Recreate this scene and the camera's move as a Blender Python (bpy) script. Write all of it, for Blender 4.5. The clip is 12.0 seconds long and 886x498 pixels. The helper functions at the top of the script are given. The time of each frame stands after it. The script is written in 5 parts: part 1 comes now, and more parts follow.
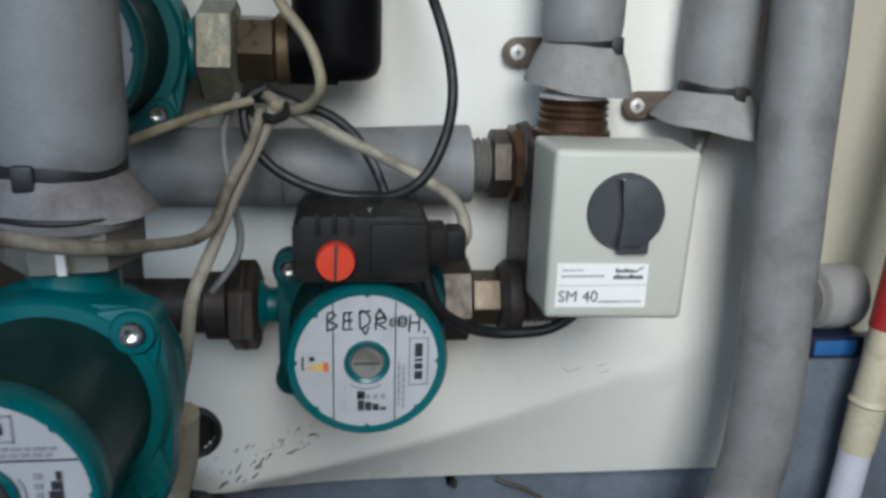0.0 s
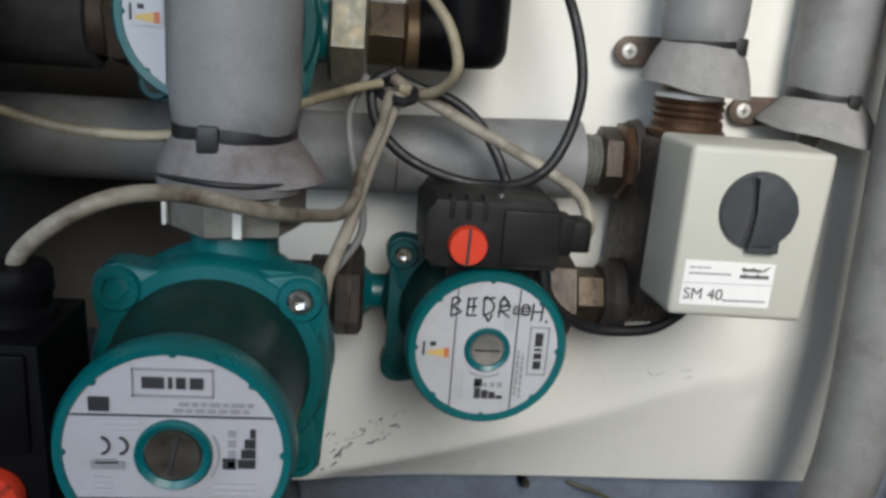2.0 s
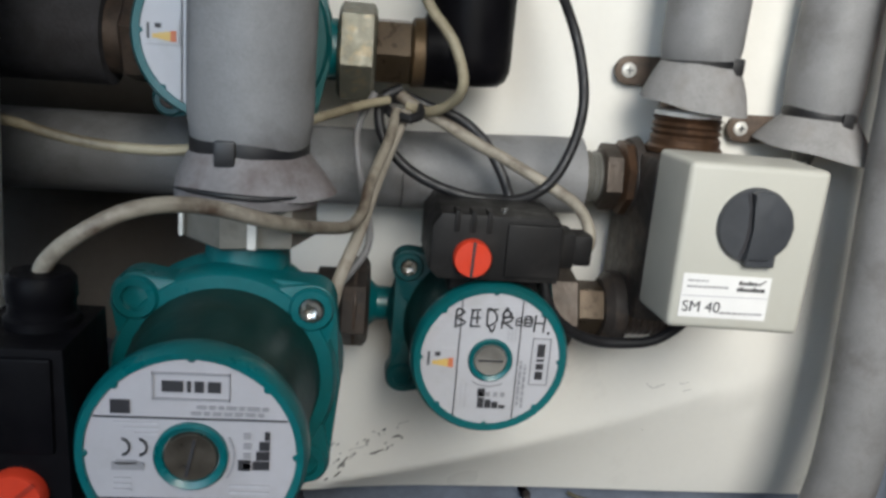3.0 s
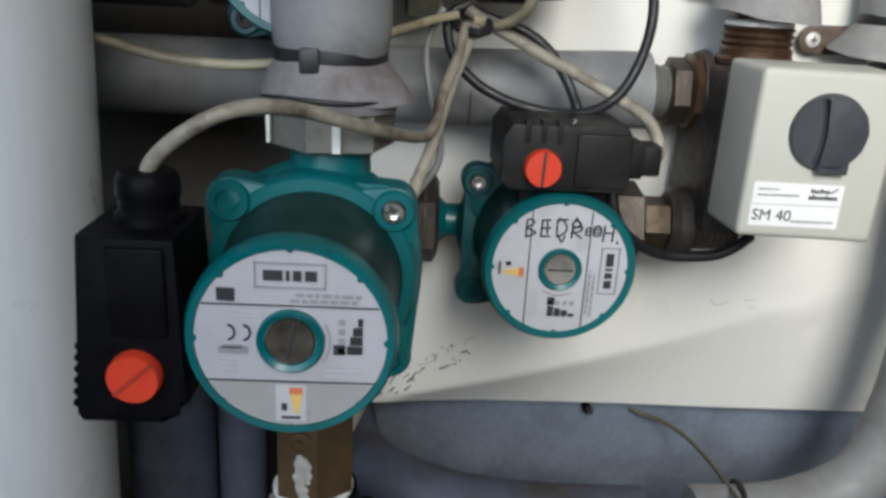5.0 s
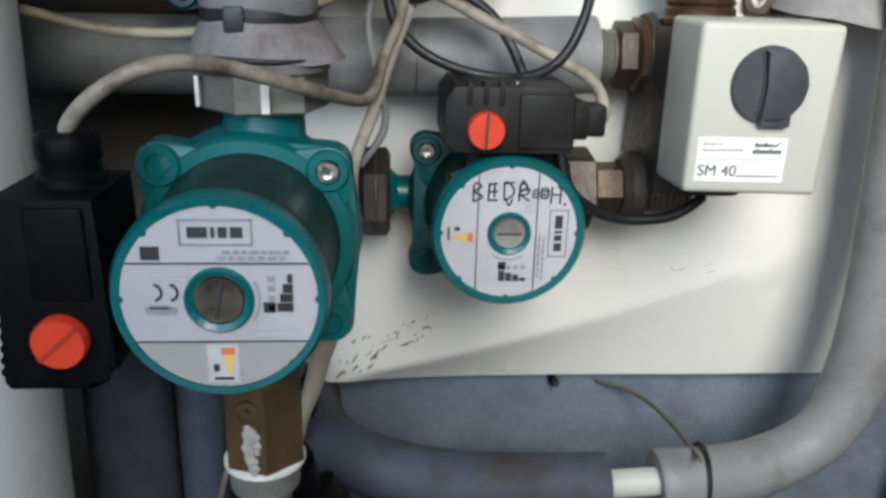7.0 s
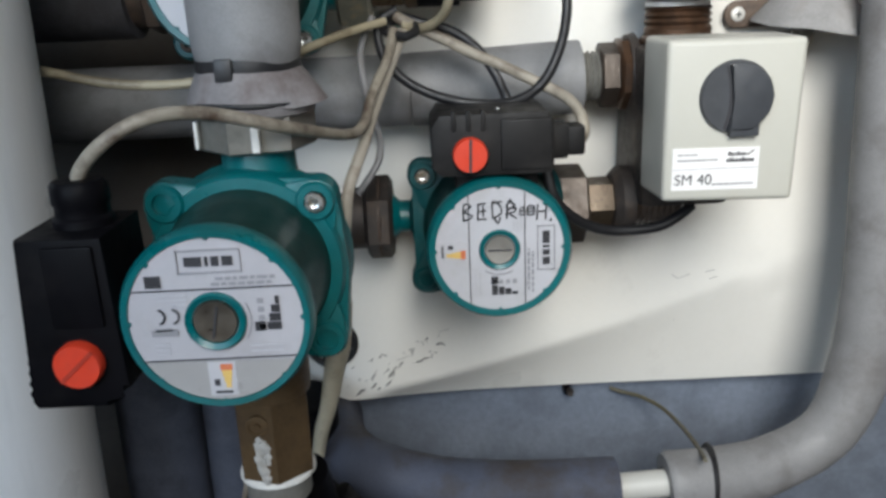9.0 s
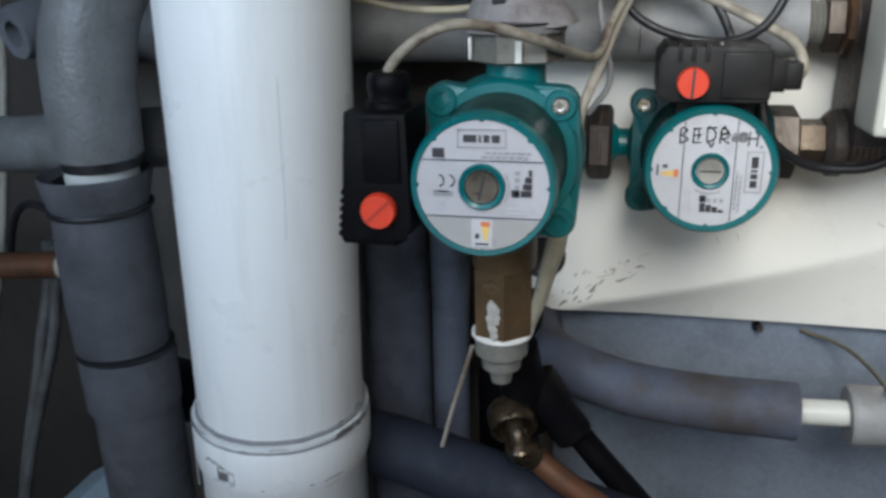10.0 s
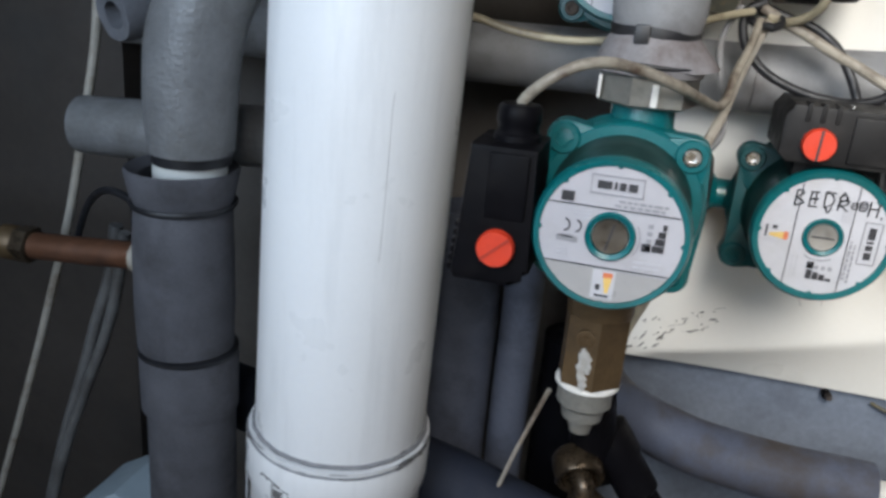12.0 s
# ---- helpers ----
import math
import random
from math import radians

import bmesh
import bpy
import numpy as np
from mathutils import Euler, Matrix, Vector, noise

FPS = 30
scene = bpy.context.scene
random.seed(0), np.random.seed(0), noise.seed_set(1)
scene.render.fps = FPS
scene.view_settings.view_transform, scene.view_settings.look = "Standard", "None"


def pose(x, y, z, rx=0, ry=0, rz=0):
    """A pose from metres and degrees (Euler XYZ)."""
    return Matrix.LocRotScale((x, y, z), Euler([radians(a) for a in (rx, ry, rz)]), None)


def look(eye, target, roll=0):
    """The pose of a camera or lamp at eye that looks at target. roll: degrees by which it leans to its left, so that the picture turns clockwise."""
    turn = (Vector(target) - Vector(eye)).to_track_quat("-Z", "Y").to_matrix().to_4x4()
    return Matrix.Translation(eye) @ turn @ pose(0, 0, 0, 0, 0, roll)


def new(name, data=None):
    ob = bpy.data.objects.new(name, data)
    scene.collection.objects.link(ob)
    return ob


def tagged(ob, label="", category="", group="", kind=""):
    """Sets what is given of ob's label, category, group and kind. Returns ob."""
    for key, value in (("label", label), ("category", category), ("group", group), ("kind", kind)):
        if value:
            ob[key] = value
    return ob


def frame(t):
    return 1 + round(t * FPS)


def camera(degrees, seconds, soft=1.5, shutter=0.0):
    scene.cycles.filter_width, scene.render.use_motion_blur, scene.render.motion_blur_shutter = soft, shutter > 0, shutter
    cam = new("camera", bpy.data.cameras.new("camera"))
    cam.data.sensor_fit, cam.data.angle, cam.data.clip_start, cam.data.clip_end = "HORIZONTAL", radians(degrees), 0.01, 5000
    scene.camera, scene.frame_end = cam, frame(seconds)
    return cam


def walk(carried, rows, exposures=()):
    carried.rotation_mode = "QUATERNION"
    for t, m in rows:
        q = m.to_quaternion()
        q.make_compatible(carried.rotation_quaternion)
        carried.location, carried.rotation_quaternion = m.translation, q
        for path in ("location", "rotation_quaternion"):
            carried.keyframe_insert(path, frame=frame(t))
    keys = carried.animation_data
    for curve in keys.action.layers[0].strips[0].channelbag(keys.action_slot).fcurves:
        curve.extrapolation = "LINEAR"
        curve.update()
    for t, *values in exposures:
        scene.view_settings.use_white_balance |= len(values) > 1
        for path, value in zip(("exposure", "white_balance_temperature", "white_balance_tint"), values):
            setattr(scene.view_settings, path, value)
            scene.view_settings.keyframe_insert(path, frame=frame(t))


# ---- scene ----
cam = camera(58.3, 12.0, soft=3.1, shutter=0.2)
PATH = [
    (0, (-0.012, -0.646, 1.414), (0.223, 1.259, 0.855), 1.8),
    (0.2, (-0.022, -0.665, 1.410), (0.191, 1.233, 0.814), 1.9),
    (0.5, (-0.037, -0.67, 1.389), (0.16, 1.229, 0.792), 3.2),
    (1, (-0.06, -0.651, 1.383), (0.144, 1.249, 0.793), 3.8),
    (1.5, (-0.077, -0.642, 1.387), (0.148, 1.267, 0.837), 5.1),
    (2, (-0.087, -0.641, 1.395), (0.133, 1.274, 0.863), 4.5),
    (2.5, (-0.088, -0.647, 1.397), (0.171, 1.271, 0.894), 5.2),
    (2.7, (-0.089, -0.653, 1.397), (0.150, 1.272, 0.911), 4.9),
    (4.3, (-0.104, -0.656, 1.391), (0.080, 1.253, 0.825), 4.8),
    (4.5, (-0.101, -0.665, 1.394), (0.039, 1.251, 0.839), 3.8),
    (4.7, (-0.111, -0.670, 1.383), (0.030, 1.235, 0.791), 3.0),
    (5, (-0.105, -0.672, 1.381), (-0.007, 1.219, 0.737), 3.2),
    (5.5, (-0.101, -0.674, 1.37), (0.036, 1.212, 0.719), 4.0),
    (6, (-0.095, -0.677, 1.361), (0.054, 1.206, 0.703), 3.1),
    (6.5, (-0.089, -0.677, 1.36), (0.049, 1.206, 0.699), 1.8),
    (7, (-0.082, -0.676, 1.363), (0.06, 1.209, 0.71), 1.5),
    (7.2, (-0.081, -0.677, 1.363), (0.050, 1.215, 0.729), 1.2),
    (8.8, (-0.054, -0.712, 1.372), (-0.008, 1.203, 0.796), -1.9),
    (9, (-0.05, -0.712, 1.372), (-0.017, 1.195, 0.772), -2.4),
    (9.2, (-0.056, -0.716, 1.371), (-0.059, 1.183, 0.742), -3.3),
    (9.5, (-0.062, -0.726, 1.366), (-0.127, 1.168, 0.728), -3.2),
    (9.7, (-0.071, -0.769, 1.368), (-0.275, 1.120, 0.743), -2.2),
    (9.8, (-0.068, -0.791, 1.361), (-0.359, 1.082, 0.723), -1.9),
    (10, (-0.07, -0.823, 1.358), (-0.496, 1.014, 0.691), -1.3),
    (10.2, (-0.076, -0.834, 1.361), (-0.510, 1.009, 0.718), 0.5),
    (10.5, (-0.076, -0.821, 1.366), (-0.483, 1.02, 0.699), 1.2),
    (11, (-0.109, -0.816, 1.359), (-0.531, 1.038, 0.74), 5.2),
    (11.5, (-0.121, -0.807, 1.366), (-0.517, 1.051, 0.742), 4.8),
    (12, (-0.139, -0.808, 1.366), (-0.592, 1.028, 0.714), 4.9),
]
EXPOSURES = [(0.0, -0.55, 6050, 8), (0.5, -0.48, 6250, 9), (1.5, -0.45, 6480, 10), (2.5, -0.36, 6560, 10), (4.5, -0.28, 6500, 10), (5.5, -0.26, 6400, 10), (6.5, -0.18, 6400, 10), (7.0, -0.06, 6380, 10), (9.0, -0.14, 6380, 10), (9.5, -0.22, 6350, 9), (10.2, 0.08, 6330, 9), (12.0, 0.22, 6560, 12)]
walk(cam, [(t, look(eye, target, roll)) for t, eye, target, roll in PATH], EXPOSURES)

# ---------------------------------------------------------------- light
world = bpy.data.worlds.new("sky")
scene.world = world
world.use_nodes = True
sky = world.node_tree.nodes.new("ShaderNodeTexSky")
sky.sky_type, sky.sun_disc = "NISHITA", False
sky.sun_elevation, sky.sun_rotation = radians(40), radians(200)
world.node_tree.links.new(sky.outputs[0], world.node_tree.nodes["Background"].inputs[0])
world.node_tree.nodes["Background"].inputs[1].default_value = 0.1


def added_lamp(eye, target, sx, sy, watts, color, spread=180):
    data = bpy.data.lights.new("added_daylight", "AREA")
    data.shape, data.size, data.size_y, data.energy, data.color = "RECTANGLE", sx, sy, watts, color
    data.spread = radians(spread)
    ob = new("added_daylight", data)
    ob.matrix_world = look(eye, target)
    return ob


# added lamps in an assumed doorway behind the viewer: warm key, cool left fill
added_lamp((0.12, -1.18, 1.86), (0.46, 0.0, 1.27), 0.46, 0.56, 5.7, (1.0, 0.985, 0.93), 80)
added_lamp((-0.60, -1.22, 1.64), (-0.45, 0.0, 1.30), 0.60, 0.70, 2.9, (0.62, 0.80, 1.0), 95)

# ---------------------------------------------------------------- materials


class Nodes:
    """A small helper round one node material."""

    def __init__(self, name):
        self.mat = bpy.data.materials.new(name)
        self.mat.use_nodes = True
        self.tree = self.mat.node_tree
        self.shader = self.tree.nodes["Principled BSDF"]
        self.coord = self.add("ShaderNodeTexCoord")

    def add(self, kind, **values):
        node = self.tree.nodes.new(kind)
        for key, value in values.items():
            node.inputs[key.replace("_", " ")].default_value = value
        return node

    def link(self, a, b):
        self.tree.links.new(a, b)

    def noise(self, scale, detail=4.0, rough=0.55, stretch=None):
        node = self.add("ShaderNodeTexNoise", Scale=scale, Detail=detail, Roughness=rough)
        if stretch:
            mapping = self.add("ShaderNodeMapping", Scale=stretch)
            self.link(self.coord.outputs["Object"], mapping.inputs[0])
            self.link(mapping.outputs[0], node.inputs["Vector"])
        else:
            self.link(self.coord.outputs["Object"], node.inputs["Vector"])
        return node.outputs["Fac"]

    def ramp(self, fac, *stops):
        node = self.add("ShaderNodeValToRGB")
        elements = node.color_ramp.elements
        while len(elements) < len(stops):
            elements.new(0.5)
        for element, (at, color) in zip(elements, stops):
            element.position = at
            element.color = (*color, 1) if len(color) == 3 else color
        self.link(fac, node.inputs[0])
        return node.outputs[0]

    def mix(self, fac, a, b, blend="MIX"):
        node = self.add("ShaderNodeMix")
        node.data_type, node.blend_type = "RGBA", blend
        for value, socket in ((fac, node.inputs[0]), (a, node.inputs[6]), (b, node.inputs[7])):
            if isinstance(value, (int, float)):
                socket.default_value = value
            elif isinstance(value, tuple):
                socket.default_value = (*value, 1)
            else:
                self.link(value, socket)
        return node.outputs[2]

    def bump(self, height, strength, distance):
        node = self.add("ShaderNodeBump", Strength=strength, Distance=distance)
        self.link(height, node.inputs["Height"])
        self.link(node.outputs[0], self.shader.inputs["Normal"])


def material(name, color, rough=0.5, metal=0.0, vary=0.25, scale=30.0, grain=400.0, relief=0.15, depth=0.0006,
             dirt=None, dirt_at=(0.55, 0.72), dirt_scale=18.0, rough_vary=0.12, coat=0.0, dirt_stretch=None, shine=0.5):
    """A worn surface: base colour that varies at two scales, patches of dirt, uneven gloss and fine relief."""
    n = Nodes(name)
    dark = tuple(c * (1 - vary) for c in color)
    light = tuple(min(1, c * (1 + vary * 0.6)) for c in color)
    base = n.ramp(n.noise(scale), (0.3, dark), (0.7, light))
    fine = n.noise(grain, 3.0)
    base = n.mix(0.25 + vary * 0.4, base, n.ramp(fine, (0.3, dark), (0.7, light)))
    if dirt:
        patch = n.ramp(n.noise(dirt_scale, 6.0, 0.65, dirt_stretch), (dirt_at[0], (0, 0, 0)), (dirt_at[1], (1, 1, 1)))
        base = n.mix(patch, base, dirt)
    n.link(base, n.shader.inputs["Base Color"])
    lo, hi = max(0.02, rough - rough_vary), min(1, rough + rough_vary)
    n.link(n.ramp(n.noise(scale * 2.3), (0.3, (lo, lo, lo)), (0.7, (hi, hi, hi))), n.shader.inputs["Roughness"])
    n.shader.inputs["Metallic"].default_value = metal
    n.shader.inputs["Specular IOR Level"].default_value = shine
    n.shader.inputs["Coat Weight"].default_value = coat
    n.bump(fine, relief, depth)
    return n.mat


FOAM = material("grey_foam", (0.215, 0.216, 0.222), 0.58, vary=0.22, scale=30, grain=620, relief=0.28, depth=0.0007,
                dirt=(0.105, 0.096, 0.095), dirt_at=(0.50, 0.78), dirt_scale=21)
FOAM_DUSTY = material("dusty_grey_foam", (0.125, 0.127, 0.14), 0.8, vary=0.28, scale=34, grain=420, relief=0.55, depth=0.0014,
                      dirt=(0.075, 0.073, 0.073), dirt_at=(0.5, 0.78), dirt_scale=22)
# darkened copy of grey foam: shade round the stack is put into its colour
FOAM_DARK = material("dark_shaded_foam", (0.084, 0.083, 0.092), 0.8, vary=0.25, scale=30, grain=420, relief=0.45, depth=0.0012,
                     dirt=(0.042, 0.040, 0.042), dirt_at=(0.48, 0.75), dirt_scale=20, shine=0.18)
# grey foam tinted blue and dark: cool shade is put into the colour
FOAM_BLUE = material("blue_shaded_foam", (0.095, 0.106, 0.142), 0.75, vary=0.28, scale=24, grain=450, relief=0.3, depth=0.001,
                     dirt=(0.036, 0.036, 0.042), dirt_at=(0.46, 0.72), dirt_scale=16, shine=0.35)
# near-black foam: shadow over the low pipe is put into this colour
FOAM_DEEP = material("shaded_navy_foam", (0.014, 0.018, 0.030), 0.75, vary=0.28, scale=24, grain=450, relief=0.3, depth=0.001, shine=0.3)
FOAM_PALE = material("weathered_pale_foam", (0.150, 0.150, 0.152), 0.45, vary=0.24, scale=30, grain=240, relief=0.65, depth=0.0016,
                     dirt=(0.085, 0.083, 0.076), dirt_at=(0.5, 0.78), dirt_scale=22)
NUT_BROWN = material("grey_brown_bronze", (0.066, 0.052, 0.042), 0.42, 0.5, vary=0.35, scale=60, grain=280, relief=0.4, depth=0.0008,
                     dirt=(0.07, 0.05, 0.038), dirt_at=(0.5, 0.75), dirt_scale=40)
# brown stains are its own; shade is put into the darker, bluer base
FOAM_STAIN_SHADE = material("stained_shaded_foam", (0.064, 0.074, 0.106), 0.7, vary=0.25, scale=20, grain=450, relief=0.35, depth=0.001,
                        dirt=(0.045, 0.038, 0.036), dirt_at=(0.44, 0.66), dirt_scale=15, shine=0.35)
FOAM_CUT = material("cut_foam", (0.27, 0.265, 0.265), 0.85, vary=0.3, scale=40, grain=480, relief=0.35, depth=0.0009,
                    dirt=(0.19, 0.175, 0.165), dirt_at=(0.48, 0.75), dirt_scale=30)
FOAM_SCUFFED = material("scuffed_stained_foam", (0.20, 0.19, 0.195), 0.7, vary=0.3, scale=38, grain=420, relief=0.4, depth=0.001,
                        dirt=(0.10, 0.075, 0.07), dirt_at=(0.46, 0.70), dirt_scale=30)
TEAL = material("teal_enamel", (0.0, 0.108, 0.119), 0.36, vary=0.22, scale=22, grain=330, relief=0.25, depth=0.0006,
                dirt=(0.012, 0.06, 0.052), dirt_at=(0.5, 0.85), dirt_scale=16, rough_vary=0.1)
TEAL_DARK = material("teal_cast_iron", (0.0, 0.062, 0.07), 0.45, vary=0.25, scale=25, grain=260, relief=0.4, depth=0.001,
                     dirt=(0.02, 0.05, 0.045), dirt_at=(0.5, 0.8), dirt_scale=20)
MOTOR = material("dusty_green_motor_can", (0.005, 0.029, 0.026), 0.42, vary=0.3, scale=16, grain=300, relief=0.2, depth=0.0005,
                 dirt=(0.018, 0.030, 0.022), dirt_at=(0.5, 0.8), dirt_scale=24, shine=0.25)
PAPER = material("printed_label", (0.455, 0.455, 0.485), 0.38, vary=0.05, scale=60, grain=300, relief=0.04, depth=0.0002,
                 dirt=(0.39, 0.385, 0.39), dirt_at=(0.5, 0.8), dirt_scale=40)
# darker label paper: large pump's shade put into the colour, beyond its dust
PAPER_DUST_SHADE = material("dusty_shaded_label", (0.395, 0.39, 0.42), 0.42, vary=0.07, scale=50, grain=300, relief=0.04, depth=0.0002,
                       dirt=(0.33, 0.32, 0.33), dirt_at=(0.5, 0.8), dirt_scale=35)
PAPER_WHITE = material("white_sticker", (0.74, 0.74, 0.74), 0.4, vary=0.04, scale=60, grain=300, relief=0.04, depth=0.0002)
PAPER_GREY = material("grey_label_field", (0.32, 0.315, 0.315), 0.38, vary=0.06, scale=60, grain=300, relief=0.04, depth=0.0002)
INK = material("black_ink", (0.03, 0.03, 0.035), 0.5, vary=0.15, relief=0.02)
INK_GREY = material("grey_print", (0.26, 0.26, 0.28), 0.5, vary=0.2, relief=0.02)
INK_PALE = material("pale_print", (0.42, 0.42, 0.45), 0.5, vary=0.15, relief=0.02)
INK_AMBER = material("amber_print", (0.62, 0.42, 0.13), 0.5, vary=0.15, relief=0.02)
INK_RED = material("red_print", (0.55, 0.16, 0.07), 0.5, vary=0.15, relief=0.02)
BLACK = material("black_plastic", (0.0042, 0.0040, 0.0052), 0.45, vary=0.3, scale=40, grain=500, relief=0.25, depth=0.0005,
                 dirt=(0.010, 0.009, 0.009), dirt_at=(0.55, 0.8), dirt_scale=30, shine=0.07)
BLACK_DUSTY = material("dusty_black_plastic", (0.012, 0.0115, 0.0118), 0.5, vary=0.3, scale=40, grain=500, relief=0.25, depth=0.0005,
                       dirt=(0.028, 0.026, 0.025), dirt_at=(0.5, 0.8), dirt_scale=30, shine=0.2)
RUBBER = material("black_rubber", (0.012, 0.012, 0.014), 0.5, vary=0.3, scale=50, grain=450, relief=0.2, depth=0.0004,
                  dirt=(0.035, 0.033, 0.03), dirt_at=(0.6, 0.85), dirt_scale=40)
ORANGE = material("orange_red_plastic", (0.60, 0.045, 0.018), 0.42, vary=0.12, scale=60, grain=300, relief=0.08, depth=0.0003,
                  dirt=(0.45, 0.05, 0.02), dirt_at=(0.58, 0.85), dirt_scale=60)
# knob orange darkened for the shallow slot, whose shade is put into the colour
ORANGE_SLOT = material("slot_shade_orange", (0.36, 0.030, 0.014), 0.5, vary=0.2, scale=60, grain=300, relief=0.1, depth=0.0003)
BRASS = material("weathered_brass", (0.082, 0.060, 0.040), 0.32, 0.6, vary=0.35, scale=45, grain=350, relief=0.3, depth=0.0006,
                 dirt=(0.07, 0.05, 0.03), dirt_at=(0.45, 0.7), dirt_scale=34)
BRONZE = material("dull_bronze", (0.125, 0.080, 0.040), 0.5, 0.45, vary=0.3, scale=36, grain=300, relief=0.35, depth=0.0008,
                  dirt=(0.065, 0.043, 0.026), dirt_at=(0.48, 0.72), dirt_scale=26)
RUST = material("rusty_brown_fitting", (0.115, 0.082, 0.062), 0.58, 0.35, vary=0.45, scale=60, grain=280, relief=0.5, depth=0.001,
                dirt=(0.045, 0.034, 0.03), dirt_at=(0.45, 0.68), dirt_scale=40)
DARK_IRON = material("blackened_iron", (0.045, 0.038, 0.035), 0.55, 0.3, vary=0.4, scale=60, grain=280, relief=0.5, depth=0.001,
                     dirt=(0.09, 0.065, 0.05), dirt_at=(0.5, 0.75), dirt_scale=40)
UNION = material("brown_copper_alloy", (0.095, 0.052, 0.030), 0.45, 0.55, vary=0.35, scale=60, grain=280, relief=0.4, depth=0.0008,
                 dirt=(0.045, 0.03, 0.022), dirt_at=(0.5, 0.75), dirt_scale=40)
COPPER = material("tarnished_copper", (0.15, 0.066, 0.036), 0.5, 0.5, vary=0.3, scale=30, grain=300, relief=0.2, depth=0.0005,
                  dirt=(0.075, 0.042, 0.03), dirt_at=(0.5, 0.75), dirt_scale=26)
ZINC = material("grey_malleable_iron", (0.23, 0.225, 0.205), 0.48, 0.35, vary=0.3, scale=40, grain=260, relief=0.4, depth=0.0009,
                dirt=(0.17, 0.15, 0.125), dirt_at=(0.5, 0.75), dirt_scale=32)
GALV = material("flaking_galvanised_steel", (0.21, 0.205, 0.165), 0.45, 0.45, vary=0.3, scale=90, grain=240, relief=0.6, depth=0.001,
                dirt=(0.30, 0.25, 0.16), dirt_at=(0.5, 0.66), dirt_scale=110)
STEEL = material("bright_steel", (0.62, 0.62, 0.61), 0.26, 1.0, vary=0.12, scale=60, grain=320, relief=0.1, depth=0.0003)
HUB = material("stainless_screw_cap", (0.40, 0.385, 0.36), 0.48, 0.85, vary=0.12, scale=70, grain=340, relief=0.1, depth=0.0003)
# darker copy for the large pump: dark reflections put into the metal colour
HUB_DARK = material("dark_reflection_cap", (0.18, 0.16, 0.135), 0.38, 0.85, vary=0.25, scale=60, grain=340, relief=0.12, depth=0.0003)
CABLE = material("cream_cable_sheath", (0.33, 0.30, 0.255), 0.5, vary=0.12, scale=40, grain=300, relief=0.12, depth=0.0004,
                 dirt=(0.13, 0.095, 0.068), dirt_at=(0.50, 0.72), dirt_scale=38)
CABLE_DIRTY = material("grimy_cream_cable_sheath", (0.30, 0.27, 0.22), 0.55, vary=0.15, scale=40, grain=300, relief=0.2, depth=0.0005,
                       dirt=(0.075, 0.050, 0.036), dirt_at=(0.44, 0.66), dirt_scale=34)
CABLE_YELLOW = material("yellowed_cable_sheath", (0.32, 0.28, 0.195), 0.55, vary=0.15, scale=40, grain=300, relief=0.15, depth=0.0004,
                        dirt=(0.10, 0.075, 0.045), dirt_at=(0.48, 0.72), dirt_scale=30)
CABLE_GREY = material("grey_cable_sheath", (0.22, 0.22, 0.23), 0.5, vary=0.15, scale=40, grain=300, relief=0.12,
                      dirt=(0.18, 0.16, 0.15), dirt_at=(0.5, 0.8), dirt_scale=50)
# darker copy of the grey cable: the dim corner's shade is in its colour
CABLE_SHADED = material("shaded_grey_cable_sheath", (0.115, 0.112, 0.108), 0.6, vary=0.25, scale=40, grain=300, relief=0.15,
                       dirt=(0.06, 0.055, 0.05), dirt_at=(0.46, 0.72), dirt_scale=30)
CABLE_OLIVE = material("olive_cable_sheath", (0.085, 0.075, 0.045), 0.5, vary=0.2, scale=40, grain=300, relief=0.12)
PVC = material("white_pvc", (0.80, 0.80, 0.80), 0.33, vary=0.04, scale=9, grain=260, relief=0.05, depth=0.0003,
               dirt=(0.68, 0.68, 0.68), dirt_at=(0.5, 0.85), dirt_scale=9, rough_vary=0.08, dirt_stretch=(6, 6, 0.7))
FAINT = material("faint_scratch", (0.36, 0.35, 0.34), 0.5, vary=0.1, relief=0.02)
SMUDGE = material("grey_smudge", (0.27, 0.27, 0.28), 0.8, vary=0.3, scale=120, grain=400, relief=0.2)
SCREW = material("dull_zinc_screw", (0.66, 0.65, 0.62), 0.5, 0.3, vary=0.2, scale=90, grain=320, relief=0.1)
OLD_BRASS = material("blackened_brass", (0.085, 0.062, 0.04), 0.30, 0.75, vary=0.4, scale=60, grain=280, relief=0.4, depth=0.0008,
                     dirt=(0.025, 0.02, 0.017), dirt_at=(0.45, 0.7), dirt_scale=40)
GRIME = material("dark_grime", (0.13, 0.125, 0.125), 0.8, vary=0.4, scale=120, grain=400, relief=0.3)
WHITE_PAINT = material("white_paint_drip", (0.72, 0.71, 0.68), 0.45, vary=0.15, scale=120, grain=400, relief=0.5, depth=0.001)
DRIP = material("dried_paint_drip", (0.38, 0.37, 0.35), 0.5, vary=0.25, scale=160, grain=400, relief=0.5, depth=0.001,
                dirt=(0.30, 0.28, 0.24), dirt_at=(0.5, 0.75), dirt_scale=120)
PEX = material("white_plastic_pipe", (0.52, 0.52, 0.49), 0.4, vary=0.06, scale=40, grain=300, relief=0.05)
ENAMEL = material("cream_enamel_panel", (0.76, 0.745, 0.70), 0.38, vary=0.045, scale=7, grain=190, relief=0.07, depth=0.0005,
                  dirt=(0.62, 0.60, 0.56), dirt_at=(0.6, 0.85), dirt_scale=11)
